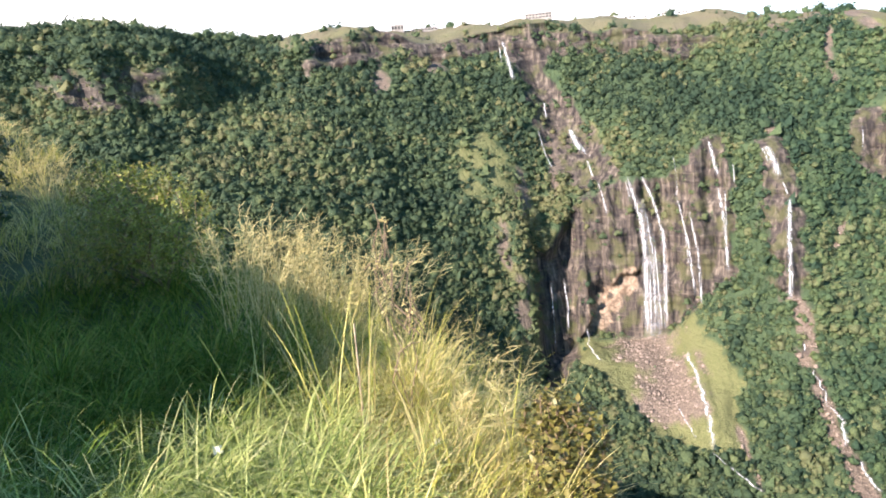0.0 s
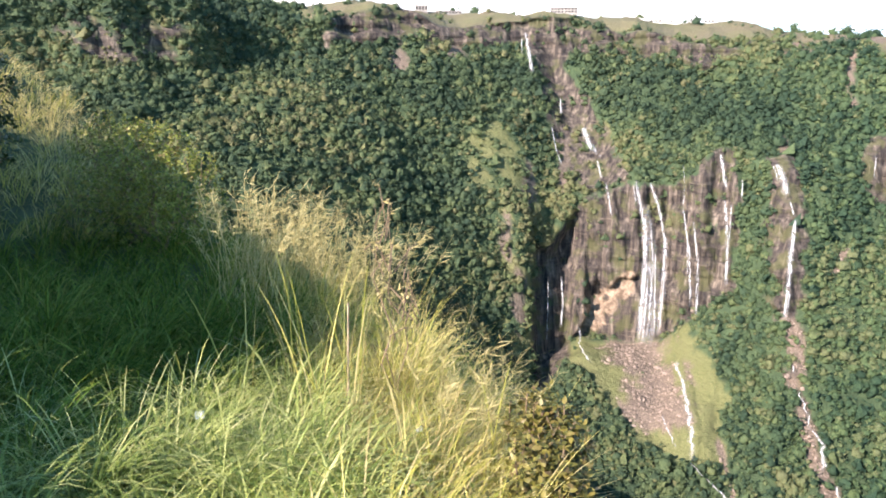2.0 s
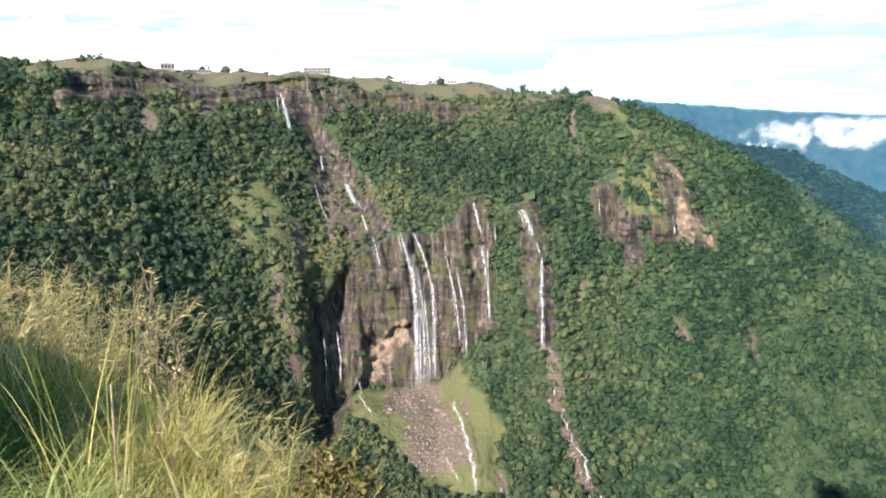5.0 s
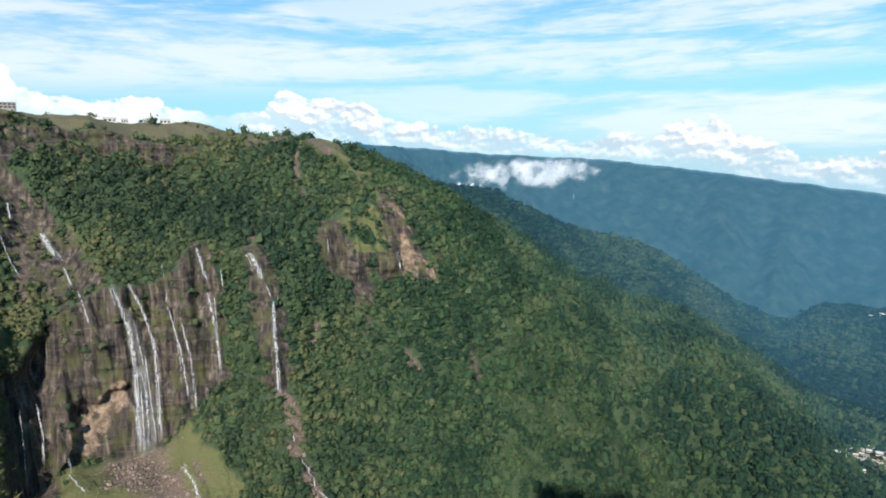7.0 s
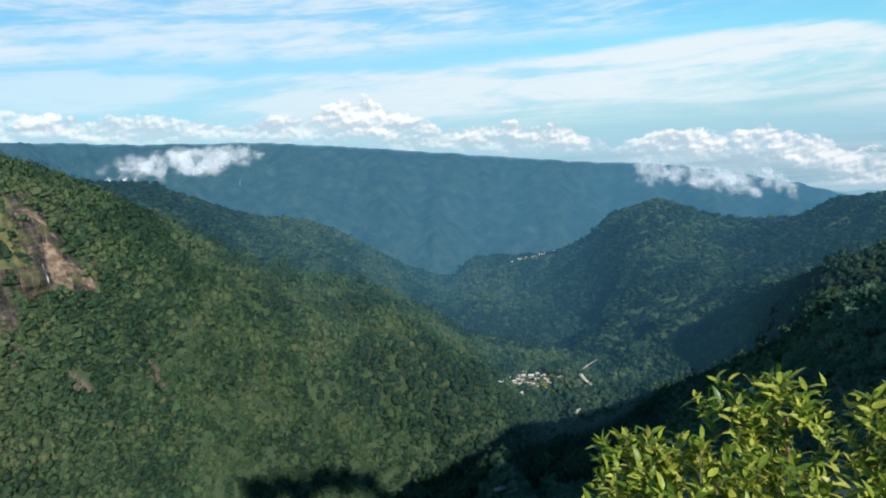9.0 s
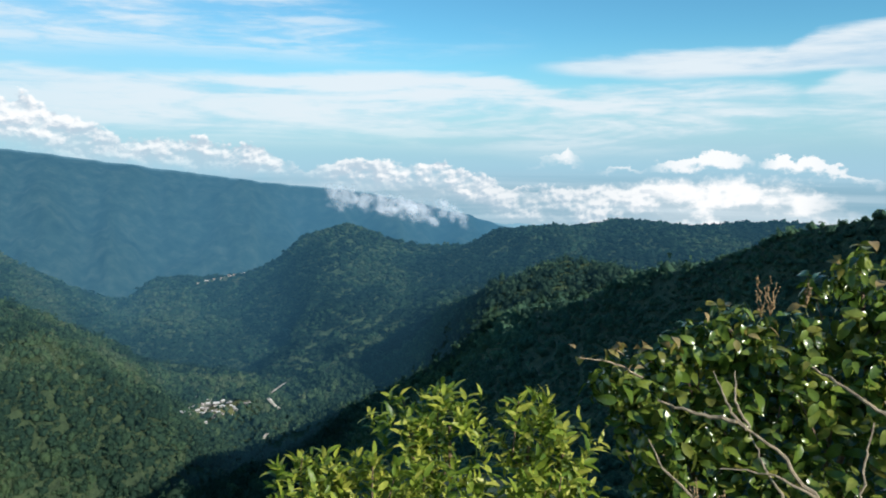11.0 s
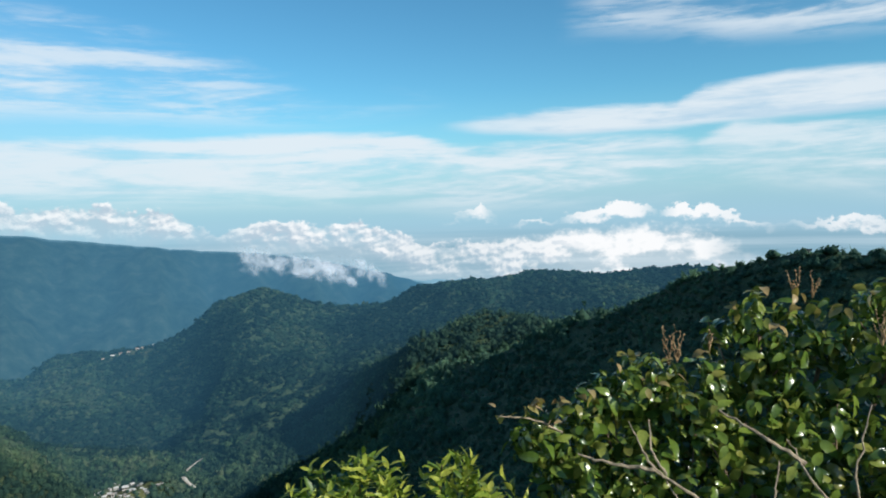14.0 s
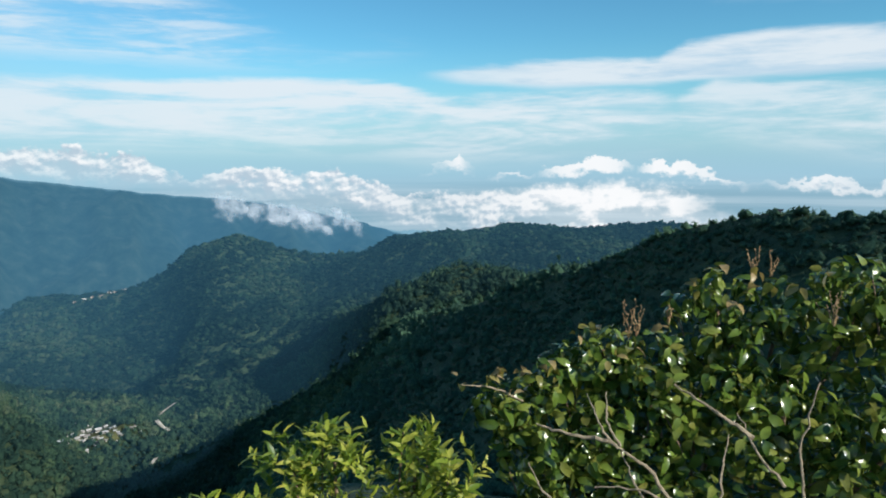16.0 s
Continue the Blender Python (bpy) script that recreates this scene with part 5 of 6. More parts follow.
def shade_cloud():
    """An unseen cloud added behind the viewpoint only to cast a shadow on the valley flank."""
    sunward = Vector((math.sin(radians(SUN_BEARING)) * math.cos(radians(SUN_HEIGHT)), math.cos(radians(SUN_BEARING)) * math.cos(radians(SUN_HEIGHT)), math.sin(radians(SUN_HEIGHT))))
    rnd = random.Random(12)
    bm = bmesh.new()
    for az, el, r in ((49.6, -25.6, 13), (50.2, -27.0, 16), (51.8, -25.9, 15), (53.4, -26.6, 17), (55.2, -26.0, 16), (57.0, -26.4, 17), (58.8, -26.8, 15), (60.0, -28.2, 14), (53.5, -29.0, 24), (57.5, -29.4, 22), (63.6, -28.9, 8)):
        p = sighted(az, el)
        m = Matrix.Translation(p + sunward * (1500 + rnd.uniform(-20, 20))) @ Matrix.Diagonal((r, r, r * 0.8, 1))
        made = bmesh.ops.create_icosphere(bm, subdivisions=3, radius=1.0, matrix=m)
        for v in made["verts"]:
            v.co += (v.co - m.translation) * 0.35 * noise.noise(v.co * 0.09)
    me = bpy.data.meshes.new("cloud")
    bm.to_mesh(me)
    bm.free()
    me.materials.append(M_PUFF)
    tagged(new("cloud", me), "unseen cloud added to shade the valley flank", "cloud")


shade_cloud()


# ---- the grassy knoll at the viewpoint ----
def floor_at(x, y):
    """The height of the ground near the viewpoint."""
    b, d = math.degrees(math.atan2(x, y)), math.hypot(x, y)
    j = int(np.argmin(np.abs(AZ - b % 360))) if b < -40 or b > 139.9 else int(np.argmin(np.abs(AZ[COLS] - b)))
    return float(np.interp(d, L["D"][:80, j], L["Z"][:80, j]))


def blades(name, tufts, mat, label, seed):
    """Grass in fountain-like tufts. tufts: x, y, blades, length, breadth, spread, droop, root radius."""
    rng = np.random.default_rng(seed)
    P, ang, ln, br, tilt, droop = [], [], [], [], [], []
    for x, y, n, length, breadth, spread, sag, wide in tufts:
        out = np.sqrt(rng.random(n))
        t = rng.uniform(0, 6.283, n)
        P.append(np.stack([x + wide * out * np.cos(t), y + wide * out * np.sin(t), np.full(n, floor_at(x, y) - 0.05)], -1))
        way = rng.normal(-0.3, 0.7)
        swept = rng.random(n) < 0.45
        ang.append(np.where(swept, way + rng.normal(0, 0.6, n), t + rng.normal(0, 0.35, n)))
        ln.append(length * rng.uniform(0.6, 1.2, n) * (1.1 - 0.25 * out))
        br.append(breadth * rng.uniform(0.6, 1.3, n))
        tilt.append(spread * (0.15 + out) * rng.uniform(0.5, 1.2, n))
        droop.append(sag * rng.uniform(0.5, 1.3, n))
    P, ang, ln, br, tilt, droop = (np.concatenate(v) for v in (P, ang, ln, br, tilt, droop))
    n, seg = len(P), 6
    out, up = np.stack([np.cos(ang), np.sin(ang), 0 * ang], -1), np.array([0, 0, 1.0])
    twist = ang + rng.normal(0, 0.5, n)
    side = np.stack([-np.sin(twist), np.cos(twist), 0 * ang], -1)
    at, co = P.copy(), []
    for k in range(seg):
        lean = np.minimum(tilt + droop * (k / (seg - 1)) ** 1.3, 2.75)
        w = br * (1 - 0.14 * k) * (0.7 if k == 0 else 1)
        if k == seg - 1:
            co.append(at[:, None])
        else:
            co.append(np.stack([at - side * w[:, None] / 2, at + side * w[:, None] / 2], 1))
        at = at + (out * np.sin(lean)[:, None] + up * np.cos(lean)[:, None]) * (ln / (seg - 1))[:, None]
    co = np.concatenate(co, 1)
    m = co.shape[1]
    tri = [[0, 1, 3], [0, 3, 2], [2, 3, 5], [2, 5, 4], [4, 5, 7], [4, 7, 6], [6, 7, 9], [6, 9, 8], [8, 9, 10]]
    faces = (np.array(tri)[None] + np.arange(n)[:, None, None] * m).reshape(-1, 3)
    me = bpy.data.meshes.new(name)
    fill(me, co.reshape(-1, 3), faces)
    me.materials.append(mat)
    return tagged(new(name, me), label, "grass", kind="stuff")


def polar(a, d):
    return d * math.sin(radians(a)), d * math.cos(radians(a))


def edge_of(a):
    return float(eased(EDGE, np.array([a]), 1)[0])


def meadow():
    rnd = random.Random(21)
    lush, short, straw, tall, thatch, dead = [], [], [], [], [], []

    def spots(a_lo, a_hi, d_lo, apart, tries):
        """Places on the knoll, no two nearer to one another than so far."""
        found = []
        for k in range(tries):
            a = rnd.uniform(a_lo, a_hi)
            reach = edge_of(a) + (0.3 if a < 5 else -0.25)
            if reach <= d_lo:
                continue
            x, y = polar(a, math.sqrt(rnd.uniform(d_lo**2, reach**2)))
            if all((x - p) ** 2 + (y - q) ** 2 > (apart * (0.7 + 0.12 * y)) ** 2 for p, q in found):
                found.append((x, y))
        return found

    for x, y in spots(-50, 12, 1.5, 0.17, 9000):
        a, d = math.degrees(math.atan2(x, y)), math.hypot(x, y)
        big = rnd.uniform(0.8, 1.2)
        if d > 7.0 and a < -22:
            straw.append((x, y, 70, 0.38 * big, 0.008, 0.8, 1.2, 0.2))
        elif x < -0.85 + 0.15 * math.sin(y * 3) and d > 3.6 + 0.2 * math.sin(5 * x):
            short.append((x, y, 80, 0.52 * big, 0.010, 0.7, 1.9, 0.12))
        elif x < -0.45 + 0.2 * math.sin(3 * y) and d < 3.8:
            lush.append((x, y, 95, 0.50 * big, 0.0085, 0.75, 2.0, 0.10))
        elif a > 6:
            straw.append((x, y, 60, 0.32 * big, 0.007, 0.7, 1.6, 0.10))
        elif rnd.random() < 0.34:
            lush.append((x, y, 75, 0.46 * big, 0.008, 0.8, 1.9, 0.10))
        else:
            straw.append((x, y, 90, 0.52 * big, 0.007, 0.9, 1.8, 0.12))
    for k in range(30):
        a = rnd.uniform(-17.5, -1.0)
        straw.append((*polar(a, edge_of(a) * rnd.uniform(0.72, 0.98)), 44, rnd.uniform(0.45, 0.8), 0.0065, 0.55, 1.0, 0.14))
    # a yellowing tuft and a few large ones that catch the sun before the shade
    for a, d, n, h in ((-21.5, 3.45, 260, 0.60), (-19.0, 3.3, 150, 0.50), (-27.0, 2.95, 260, 0.62), (-23.5, 2.85, 260, 0.60), (-29.5, 2.75, 220, 0.60), (-18.0, 2.75, 220, 0.55), (-13.0, 2.8, 200, 0.55)):
        lush.append((*polar(a, d), n, h, 0.0085, 0.65, 2.0, 0.12))
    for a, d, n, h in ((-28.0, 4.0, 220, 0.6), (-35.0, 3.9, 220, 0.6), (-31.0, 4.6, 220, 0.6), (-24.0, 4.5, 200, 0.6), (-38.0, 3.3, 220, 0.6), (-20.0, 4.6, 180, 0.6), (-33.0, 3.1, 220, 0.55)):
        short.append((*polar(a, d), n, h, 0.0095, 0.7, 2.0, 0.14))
    for k in range(90):
        a = rnd.gauss(-2, 7)
        d = rnd.uniform(2.4, edge_of(a) + 0.3)
        x, y = polar(a, d)
        if x > -1.0 and a < 8:
            tall.append((x, y, 3, rnd.uniform(0.5, 0.85), 0.0045, 0.6, 0.8, 0.06))
    for a, d, n, h in ((-10.8, 3.5, 9, 1.05), (-8.6, 3.4, 7, 1.1), (-12.0, 3.8, 8, 0.9), (-18.6, 5.2, 8, 0.85), (-3.0, 2.8, 6, 0.75), (-1.0, 2.9, 5, 0.75), (3.5, 2.9, 5, 0.75), (-7.5, 3.9, 5, 1.0), (5.4, 3.0, 2, 0.8), (-17.0, 3.7, 5, 0.7)):
        tall.append((*polar(a, d), n, h, 0.011, 0.3, 0.35, 0.07))
    for k in range(260):
        a, d = rnd.uniform(150, 310), rnd.uniform(0.7, 4.5)
        short.append((*polar(a, d), 14, rnd.uniform(0.2, 0.4), 0.009, 0.8, 1.8, 0.1))
    # matted dead grass lies in brown patches between the tufts
    for a0, d0, n in ((-9.5, 3.0, 26), (-6.0, 3.3, 22), (-1.5, 3.2, 26), (2.5, 3.4, 26), (5.0, 3.0, 16), (-12.5, 4.4, 26), (-8.0, 4.6, 26), (-15.5, 4.8, 26), (7.0, 3.0, 14)):
        for k in range(n):
            a, d = rnd.gauss(a0, 1.8), rnd.gauss(d0, 0.25)
            if d < edge_of(a) + 0.2:
                thatch.append((*polar(a, d), 30, rnd.uniform(0.3, 0.5), 0.006, 1.3, 1.2, 0.12))
    blades("dry_grass", thatch, M_PLUME, "matted beige dead grass among the living tufts", 35)
    blades("grass", short, M_SHADE, "long green grass darkened to look shaded by the shelter", 31)
    blades("grass", lush, M_GRASS, "long arching bright green grass tufts", 32)
    blades("dry_grass", straw, M_STRAW, "tangled yellow-green drying grass on the slope", 33)
    blades("dry_grass", tall, M_STRAW, "tall straw-coloured grass stalks at the cliff edge", 34)


meadow()


def plumes(label, a0, a1, d0, d1, count, height, seed):
    """Grass heads: stalks with loose, nodding, feathery tops."""
    rng = random.Random(seed)
    co, faces = [], []
    for k in range(count):
        a, d = rng.uniform(a0, a1), rng.uniform(d0, d1)
        x, y = polar(a, d)
        at = Vector((x, y, floor_at(x, y)))
        lean = Vector((rng.gauss(0.12, 0.32), rng.gauss(0, 0.3), 1)).normalized()
        h = height * rng.uniform(0.5, 1.15)
        top = at + lean * h
        side = Vector((0.002, 0.001, 0))
        b = len(co)
        co += [at - side, at + side, top + side * 0.6, top - side * 0.6]
        faces.append((b, b + 1, b + 2, b + 3))
        for j in range(20):
            s = at + lean * h * rng.uniform(0.72, 1.0)
            e = s + (lean * rng.uniform(0.2, 1.0) + Vector((rng.gauss(0.2, 0.6), rng.gauss(0, 0.6), rng.gauss(-0.2, 0.4)))) * 0.08
            w = Vector((rng.gauss(0, 1), rng.gauss(0, 1), rng.gauss(0, 1))).normalized() * 0.0028
            b = len(co)
            co += [s, (s + e) / 2 + w, e, (s + e) / 2 - w]
            faces.append((b, b + 1, b + 2, b + 3))
    tagged(new("plume_grass", mesh_of("plume_grass", co, faces, M_PLUME, False)), label, "grass", kind="stuff")


plumes("feathery beige grass heads along the cliff edge", -18, -5, 4.7, 5.8, 260, 0.92, 51)
plumes("feathery pinkish grass heads on the sunny bank", -39, -25, 7.5, 11.5, 380, 0.34, 52)
plumes("thin brownish grass heads on the steep edge", -4, 9, 2.8, 4.2, 70, 0.6, 53)


def leaf_mesh(name, length, width, fold=0.25, curl=0.25, mat=None, stations=4):
    """A pointed leaf with a folded midrib and a drooping tip, along +y."""
    co, faces = [(0, 0, 0)], []
    for k in range(1, stations):
        s = k / stations
        w = width / 2 * math.sin(math.pi * s**0.7) ** 1.1
        z = -curl * length * s * s
        co += [(-w, s * length, z + fold * w), (0, s * length, z), (w, s * length, z + fold * w)]
    co.append((0, length * (1 - 0.3 * curl), -curl * length))
    faces += [(0, 2, 1), (0, 3, 2)]
    for k in range(stations - 2):
        b = 1 + 3 * k
        faces += [(b, b + 1, b + 4, b + 3), (b + 1, b + 2, b + 5, b + 4)]
    b, t = 1 + 3 * (stations - 2), len(co) - 1
    faces += [(b, b + 1, t), (b + 1, b + 2, t)]
    return mesh_of(name, co, faces, mat)


def tube(bm, points, r0, r1, sides=6):
    rings = []
    for k, p in enumerate(points):
        d = (points[min(k + 1, len(points) - 1)] - points[max(k - 1, 0)]).normalized()
        q = d.to_track_quat("Z", "Y")
        r = r0 + (r1 - r0) * k / (len(points) - 1)
        rings.append([bm.verts.new(p + q @ Vector((r * math.cos(6.283 * s / sides), r * math.sin(6.283 * s / sides), 0))) for s in range(sides)])
    for a, b in zip(rings, rings[1:]):
        for s in range(sides):
            bm.faces.new((a[s], a[(s + 1) % sides], b[(s + 1) % sides], b[s]))
    bm.faces.new(rings[-1])
    bm.faces.new(rings[0][::-1])


def bent(a, b, rnd, wobble=0.08, n=6):
    a, b = Vector(a), Vector(b)
    out = []
    for k in range(n + 1):
        s = k / n
        w = wobble * (b - a).length * math.sin(math.pi * s)
        out.append(a.lerp(b, s) + Vector((rnd.gauss(0, 1), rnd.gauss(0, 1), rnd.gauss(0, 1))) * w * 0.5)
    return out


def leafy(root, lobes, leaf, count, singles, rnd, whorl=6, upward=0.5, scale=(0.7, 1.25), inner=0.35, twig=None, eye=Vector((0, 0, 0)), lifts=(5, 60)):
    """Leaves in whorls at the twig ends over the lobes of a crown: the nearest as pieces, the rest in one mesh."""
    places = []
    weights = [l[3] * l[4] for l in lobes]
    ends = []
    while len(places) < count:
        x, y, z, r, rz = rnd.choices(lobes, weights)[0]
        d = Vector((rnd.gauss(0, 1), rnd.gauss(0, 1), rnd.gauss(0.25, 1))).normalized()
        f = rnd.uniform(0.80, 1.05) if rnd.random() > inner else rnd.uniform(0.3, 0.8)
        c = Vector((x + d.x * r * f, y + d.y * r * f, z + d.z * rz * f))
        axis = (d * (1 - upward) + Vector((0, 0, upward)) + Vector((rnd.gauss(0, 0.25), rnd.gauss(0, 0.25), 0))).normalized()
        ends.append((c, axis))
        start = rnd.uniform(0, 6.283)
        for k in range(whorl):
            q = axis.to_track_quat("Z", "Y").to_matrix().to_4x4()
            turn = start + k * 2.4
            lift = rnd.uniform(*lifts)
            m = Matrix.Translation(c - axis * 0.012 * k) @ q @ Matrix.Rotation(turn, 4, "Z") @ Matrix.Rotation(radians(lift), 4, "X") @ Matrix.Rotation(rnd.gauss(0, 0.4), 4, "Y")
            places.append((c, m @ Matrix.Scale(rnd.uniform(*scale), 4)))
    places.sort(key=lambda p: (p[0] - eye).length)
    for c, m in places[:singles]:
        ob = new("leaf", leaf)
        ob.parent, ob.matrix_basis = root, m
    v = np.array([p.co for p in leaf.vertices])
    f = [tuple(p.vertices) for p in leaf.polygons]
    co, faces = [], []
    for c, m in places[singles:]:
        b = len(co)
        mm = np.array(m)
        co += list(v @ mm[:3, :3].T + mm[:3, 3])
        faces += [tuple(b + k for k in q) for q in f]
    if faces:
        ob = new("foliage", mesh_of("foliage", co, faces, leaf.materials[0]))
        ob.parent = root
        ob["kind"] = "stuff"
    if twig:
        bm = bmesh.new()
        for c, axis in ends[:: max(1, len(ends) // 70)]:
            tube(bm, [c - axis * 0.16 + Vector((0, 0, -0.05)), c - axis * 0.06, c], 0.004, 0.0025, 4)
        part("twig", bm, twig, root)["kind"] = "stuff"
    return ends


def stems(root, base, lobes, rnd, r=0.02, mat=None, name="stem"):
    for x, y, z, lr, lz in lobes:
        bm = bmesh.new()
        tube(bm, bent(base, (x, y, z + 0.3 * lz), rnd), r, r * 0.35)
        part(name, bm, mat or M_BARK, root)


def shrub(name, label, base, lobes, leaf, count, singles, seed, twig=M_BARK, stem_r=0.018, **more):
    rnd = random.Random(seed)
    root = tagged(new(name), label, "bush")
    root.location = base
    bx, by, bz = base
    local = [(x - bx, y - by, z - bz, r, rz) for x, y, z, r, rz in lobes]
    stems(root, (0, 0, 0), local, rnd, stem_r)
    leafy(root, local, leaf, count, singles, rnd, twig=twig, eye=-Vector(base), **more)
    return root


LIME = leaf_mesh("leaf", 0.070, 0.023, 0.3, 0.25, M_LIME)
BROAD = leaf_mesh("leaf", 0.118, 0.053, 0.24, 0.5, M_GLOSSY, 7)
COPPER = leaf_mesh("leaf", 0.085, 0.045, 0.3, 0.4, M_COPPER, 5)
SMALL = leaf_mesh("leaf", 0.042, 0.022, 0.2, 0.2, M_OCHRE, 3)
RUSTY = leaf_mesh("leaf", 0.042, 0.022, 0.2, 0.2, M_RUST, 3)
BLACK = leaf_mesh("leaf", 0.06, 0.026, 0.2, 0.2, M_DARK, 3)
PALE = leaf_mesh("leaf", 0.045, 0.018, 0.2, 0.3, M_PLUME, 3)


def put(a, e, d):
    """A place by bearing, height angle and distance from the viewpoint."""
    e = radians(e)
    x, y = polar(a, d * math.cos(e))
    # the eye has shifted a little by the time it faces the bushes in the south-east
    ex, ey, ez = (0.066, 0.033, -0.008) if a > 60 else (0.0, 0.0, 0.0)
    return x + ex, y + ey, d * math.sin(e) + ez


def lobe(a, e, d, r, rz):
    return (*put(a, e, d), r, rz)


x, y = polar(93, 3.0)
LIME_LOBES = [
    lobe(80.6, -28.6, 2.95, 0.18, 0.22), lobe(83.6, -28.4, 2.95, 0.18, 0.23), lobe(89.4, -24.6, 2.95, 0.18, 0.24), lobe(92.9, -24.2, 2.9, 0.17, 0.24),
    lobe(100.0, -24.4, 2.95, 0.16, 0.24), lobe(102.8, -25.8, 2.9, 0.16, 0.22), lobe(80.5, -33, 2.8, 0.26, 0.24), lobe(87, -31, 2.8, 0.28, 0.28),
    lobe(93, -32, 2.75, 0.26, 0.26), lobe(101, -31.5, 2.75, 0.26, 0.26), lobe(84, -38, 2.6, 0.36, 0.26), lobe(94, -38, 2.6, 0.36, 0.26), lobe(102, -38, 2.6, 0.32, 0.26),
]
shrub("bush", "lime-green bush with glossy lance-shaped leaves in sun", (x, y, floor_at(x, y) - 0.1), LIME_LOBES, LIME, 7600, 300, 61, whorl=8, upward=0.62, inner=0.25, scale=(0.6, 1.2), lifts=(15, 70))
x, y = polar(122, 3.4)
TREE_LOBES = [
    lobe(107.9, -19.4, 3.0, 0.17, 0.17), lobe(112.0, -17.4, 3.05, 0.19, 0.19), lobe(115.4, -15.4, 3.1, 0.19, 0.20), lobe(119.5, -16.2, 3.1, 0.20, 0.20),
    lobe(124.0, -12.0, 3.15, 0.22, 0.25), lobe(128.4, -12.0, 3.2, 0.22, 0.23), lobe(133.4, -11.0, 3.2, 0.26, 0.27), lobe(139.5, -12.0, 3.3, 0.32, 0.30),
    lobe(111.0, -22.5, 3.0, 0.22, 0.20), lobe(117.0, -22.0, 3.05, 0.28, 0.26), lobe(123.0, -18.5, 3.1, 0.28, 0.26), lobe(129.0, -19.5, 3.1, 0.30, 0.28), lobe(136.5, -20.0, 3.2, 0.36, 0.32),
    lobe(111.8, -27.5, 3.0, 0.18, 0.2), lobe(117.0, -29.5, 3.0, 0.28, 0.26), lobe(123.5, -28.0, 3.0, 0.32, 0.28), lobe(131.0, -29.0, 3.0, 0.36, 0.3), lobe(139.0, -31.0, 3.0, 0.40, 0.3),
]
tree = shrub("tree", "small tree with broad glossy green leaves and seed spikes", (x, y, floor_at(x, y) - 0.1), TREE_LOBES, BROAD, 9600, 280, 62, whorl=5, upward=0.4, inner=0.3, scale=(0.28, 0.8), stem_r=0.022, lifts=(-70, 25))


def young_leaves(root):
    """Coppery young leaves in loose sprays along the top of the crown."""
    rnd = random.Random(71)
    tips = [(103.9, -17.4), (106.2, -16.6), (106.9, -16.3), (107.6, -16.2), (108.8, -16.0), (110.0, -16.4), (109.0, -17.8), (111.2, -15.4), (113.0, -13.2), (115.0, -12.2), (117.4, -12.6), (118.0, -13.6), (120.4, -12.4), (122.6, -8.6), (124.4, -7.6), (126.8, -7.6), (127.4, -8.6), (129.6, -8.4), (131.6, -7.4), (116.0, -14.4), (125.6, -9.4), (112.4, -16.8)]
    for a, e in tips:
        c = Vector(put(a, e, 2.86)) - root.location
        for k in range(3):
            m = Matrix.Translation(c + Vector((rnd.gauss(0, 0.02), rnd.gauss(0, 0.02), rnd.gauss(0, 0.015)))) @ Matrix.Rotation(rnd.uniform(0, 6.283), 4, "Z") @ Matrix.Rotation(rnd.uniform(-1.0, 0.5), 4, "X") @ Matrix.Rotation(rnd.gauss(0, 0.5), 4, "Y")
            ob = new("leaf", COPPER)
            ob.parent, ob.matrix_basis = root, m @ Matrix.Scale(rnd.uniform(0.45, 0.85), 4)


young_leaves(tree)


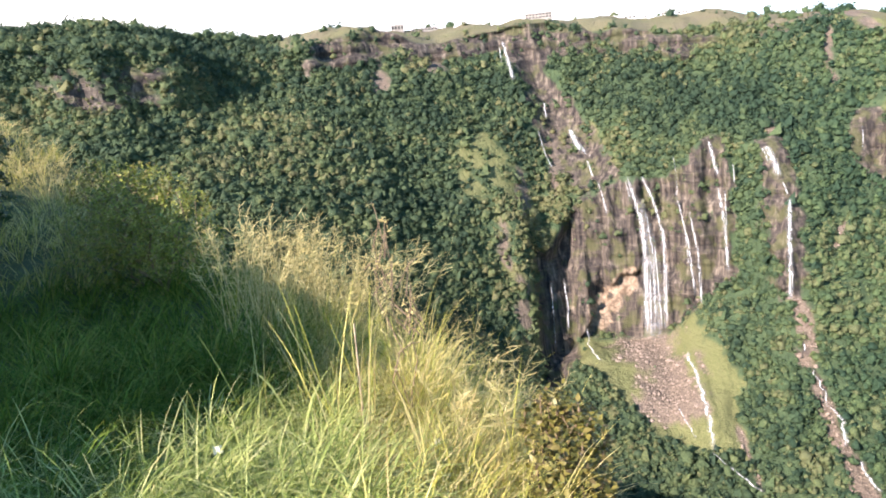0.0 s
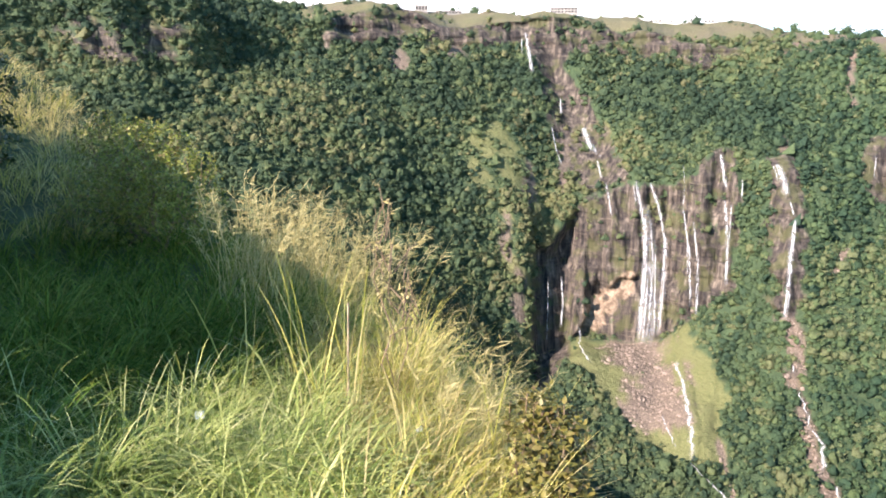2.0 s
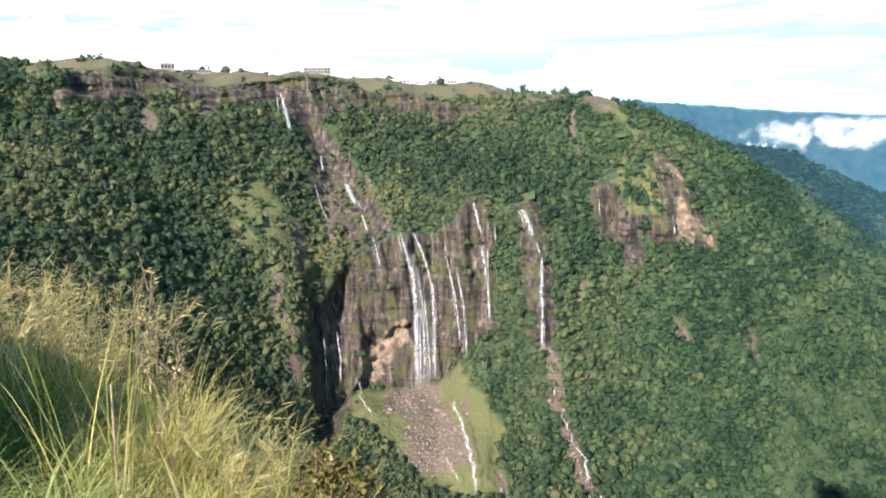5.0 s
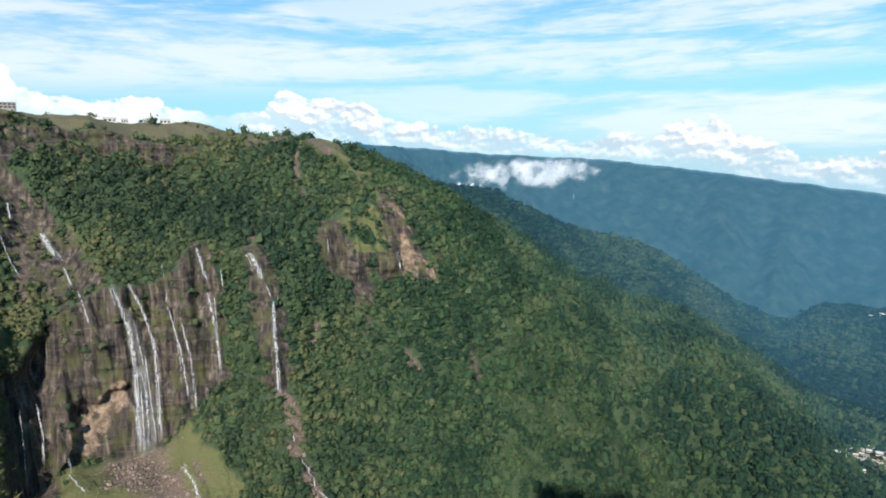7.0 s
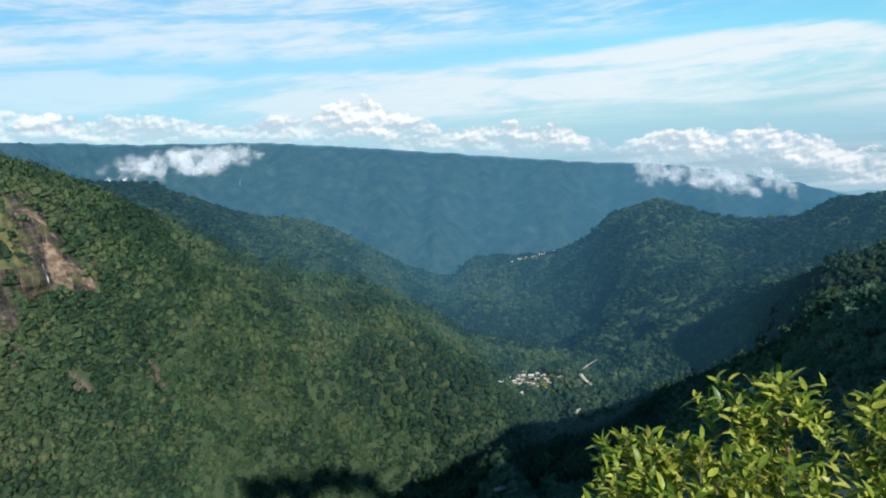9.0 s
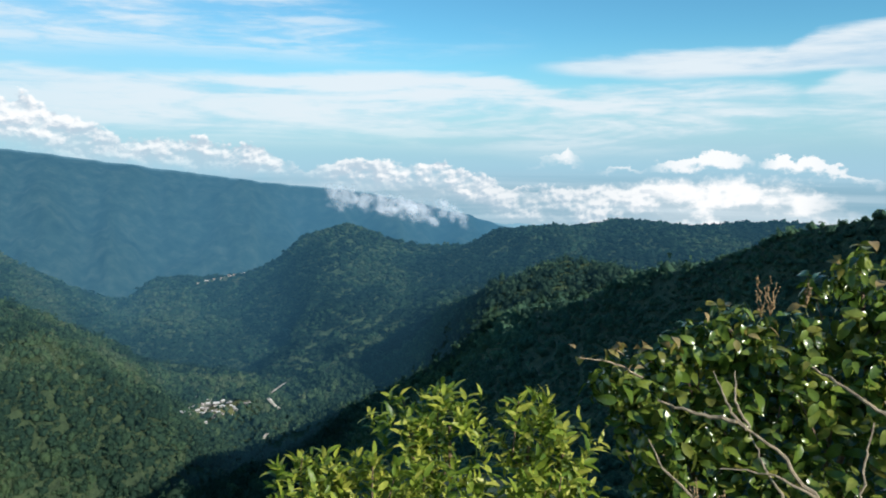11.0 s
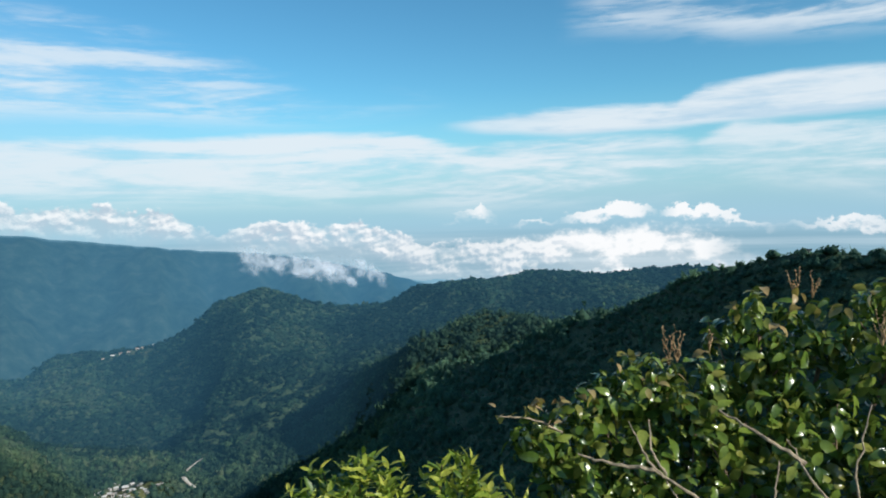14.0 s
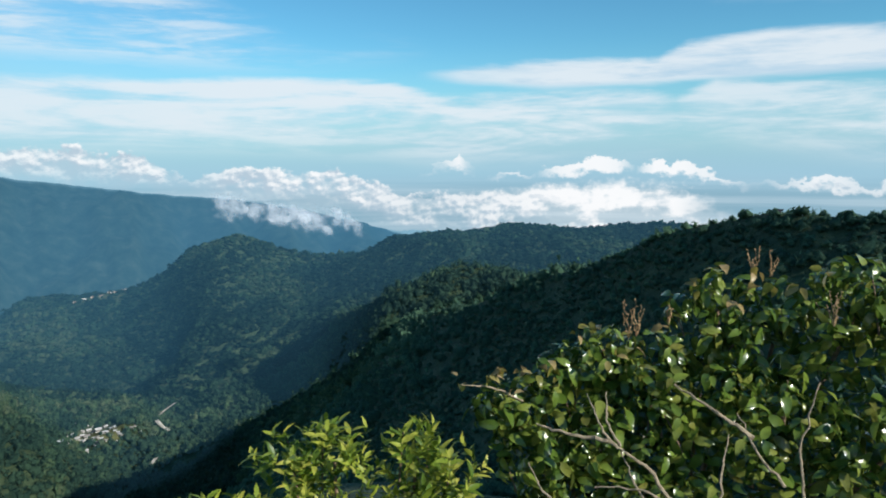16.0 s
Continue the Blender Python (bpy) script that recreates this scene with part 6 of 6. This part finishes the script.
def branches(root):
    rnd = random.Random(63)
    runs = [((123.5, -26.5, 2.7), (119.2, -22.6, 2.66), (116.2, -21.1, 2.66)), ((116.2, -21.1, 2.66), (113.2, -20.9, 2.68), (110.2, -20.2, 2.72)), ((117.0, -21.6, 2.66), (115.4, -19.8, 2.67), (114.3, -17.6, 2.72)), ((117.2, -21.4, 2.66), (116.0, -19.6, 2.67), (115.9, -17.4, 2.72)), ((127.2, -19.6, 2.72), (124.6, -18.2, 2.7), (121.2, -16.4, 2.75)), ((129.6, -22.6, 2.7), (127.4, -20.4, 2.7), (125.9, -18.0, 2.74)), ((121.0, -27.5, 2.66), (118.4, -24.0, 2.66), (117.2, -21.8, 2.68)), ((113.4, -27.0, 2.66), (110.8, -25.2, 2.67), (109.6, -23.2, 2.7)), ((125.6, -27.5, 2.68), (125.0, -23.0, 2.68), (125.4, -19.6, 2.72)), ((131.0, -24.0, 2.75), (130.4, -20.0, 2.76), (131.4, -15.0, 2.8)), ((122.6, -25.6, 2.66), (119.2, -24.4, 2.64), (115.2, -24.6, 2.66))]
    runs.append(((109.0, -18.6, 2.9), (106.4, -17.6, 2.88), (103.7, -17.4, 2.86)))
    for k, run in enumerate(runs):
        p = [Vector(put(*q)) - root.location for q in run]
        bm = bmesh.new()
        r = 0.0085 if k in (0, 1, 4) else 0.0055
        tube(bm, bent(p[0], p[1], rnd, 0.06)[:-1] + bent(p[1], p[2], rnd, 0.06), r, r * 0.4)
        part("branch", bm, M_TWIG, root, "bare pale brown branch")
    for a, e, d, tall in ((117.5, -13.2, 2.85, 0.15), (118.1, -13.0, 2.85, 0.11), (120.5, -12.0, 2.9, 0.08), (126.6, -8.0, 2.9, 0.11), (127.6, -7.8, 2.9, 0.09), (132.0, -11.0, 2.85, 0.12), (113.6, -28.0, 2.6, 0.12), (115.6, -28.4, 2.6, 0.12)):
        bm = bmesh.new()
        at = Vector(put(a, e, d)) - root.location
        for j in range(5):
            top = at + Vector((rnd.uniform(-0.03, 0.03), rnd.uniform(-0.03, 0.03), tall * rnd.uniform(0.6, 1.1)))
            run = bent(at, top, rnd, 0.08, 7)
            tube(bm, run, 0.0022, 0.0012, 5)
            for p in run[2:]:
                bmesh.ops.create_icosphere(bm, subdivisions=1, radius=0.0034, matrix=Matrix.Translation(p + Vector((rnd.gauss(0, 0.002), rnd.gauss(0, 0.002), 0))))
        part("seed_spike", bm, M_SPIKE, root, "brown upright seed spikes")


branches(tree)
shrub("bush", "yellow-green leafy bush half in shade on the bank", (-2.6, 6.2, floor_at(-2.6, 6.2) - 0.1), [(-3.0, 6.4, -0.78, 0.46, 0.50), (-2.65, 6.25, -0.80, 0.48, 0.48), (-2.3, 6.1, -0.98, 0.40, 0.42), (-3.1, 6.4, -1.15, 0.5, 0.4)], SMALL, 12500, 240, 64, whorl=6, inner=0.25, scale=(0.5, 1.05))
shrub("bush", "dry bush with yellowing leaves at the cliff edge", (0.5, 3.1, floor_at(0.5, 3.1) - 0.1), [lobe(8.6, -27.0, 3.3, 0.17, 0.18), lobe(10.4, -28.6, 3.2, 0.14, 0.18), lobe(9.0, -31.0, 3.1, 0.2, 0.2), lobe(10.6, -33.5, 3.0, 0.17, 0.2)], RUSTY, 2600, 220, 65, whorl=5, inner=0.3, scale=(0.6, 1.15))
shrub("small_tree", "dark dense evergreen tree on the bank", (-3.75, 5.6, floor_at(-3.75, 5.6) - 0.1), [(-3.76, 5.6, -0.12, 0.40, 0.34), (-3.72, 5.6, 0.12, 0.28, 0.26), (-3.80, 5.6, -0.42, 0.40, 0.3)], BLACK, 2400, 200, 66, whorl=6, inner=0.35, scale=(0.7, 1.3))
shrub("herb", "thin wilting plant with pale hanging leaves", (-0.28, 3.7, floor_at(-0.28, 3.7) - 0.05), [(-0.30, 3.7, -0.85, 0.16, 0.30), (-0.2, 3.7, -1.1, 0.22, 0.25), (-0.38, 3.75, -0.7, 0.10, 0.2)], PALE, 70, 50, 67, whorl=3, inner=0.5, stem_r=0.006, scale=(0.5, 1.1))


def litter():
    for x, y, s in ((-1.12, 2.95, 0.02), (-0.12, 3.05, 0.016)):
        bm = bmesh.new()
        bmesh.ops.create_grid(bm, x_segments=5, y_segments=5, size=s)
        for v in bm.verts:
            v.co.z = 0.5 * s * noise.noise(v.co * 40) + 0.15 * s * noise.noise(v.co * 90)
        ob = part("paper_scrap", bm, M_PAPER)
        ob.matrix_world = pose(x, y, floor_at(x, y) + 0.22, 35, 10, 30)
        so = ob.modifiers.new("thick", "SOLIDIFY")
        so.thickness = 0.002
        tagged(ob, "crumpled white paper scrap caught in the grass", "litter")
    x, y = -0.51, 3.4
    bm = bmesh.new()
    z = floor_at(x, y)
    tube(bm, [Vector((0, 0, -0.1)), Vector((0.01, 0, 0.35)), Vector((0.02, 0, 0.70))], 0.006, 0.005, 8)
    ob = part("stake", bm, M_TWIG)
    ob.location = (x, y, z)
    tagged(ob, "short pale wooden stake standing in the grass", "stake")


litter()

# unseen flat-roofed shelter, set back from its shadow: the sun carries its corner to this spot in the grass
CORNER = (-0.72 + 6.2 * math.sin(radians(SUN_BEARING)), 3.90 + 6.2 * math.cos(radians(SUN_BEARING)), -1.30 + 6.2 * math.tan(radians(SUN_HEIGHT)))
bm = bmesh.new()
box(bm, (-6.0, 0.0, -6.0), (0.0, 5.2, 0.0))
# unseen lower annex, added only to shade the near grass
box(bm, (0.003, -1.2, -5.0), (0.93, 1.4, -1.27))
shelter = part("wall_shelter", bm, M_WALL)
shelter.matrix_world = pose(*CORNER, 0, 0, 16.5)
tagged(shelter, "unseen shelter wall with an annex added for its shadow", "wall", kind="structure")
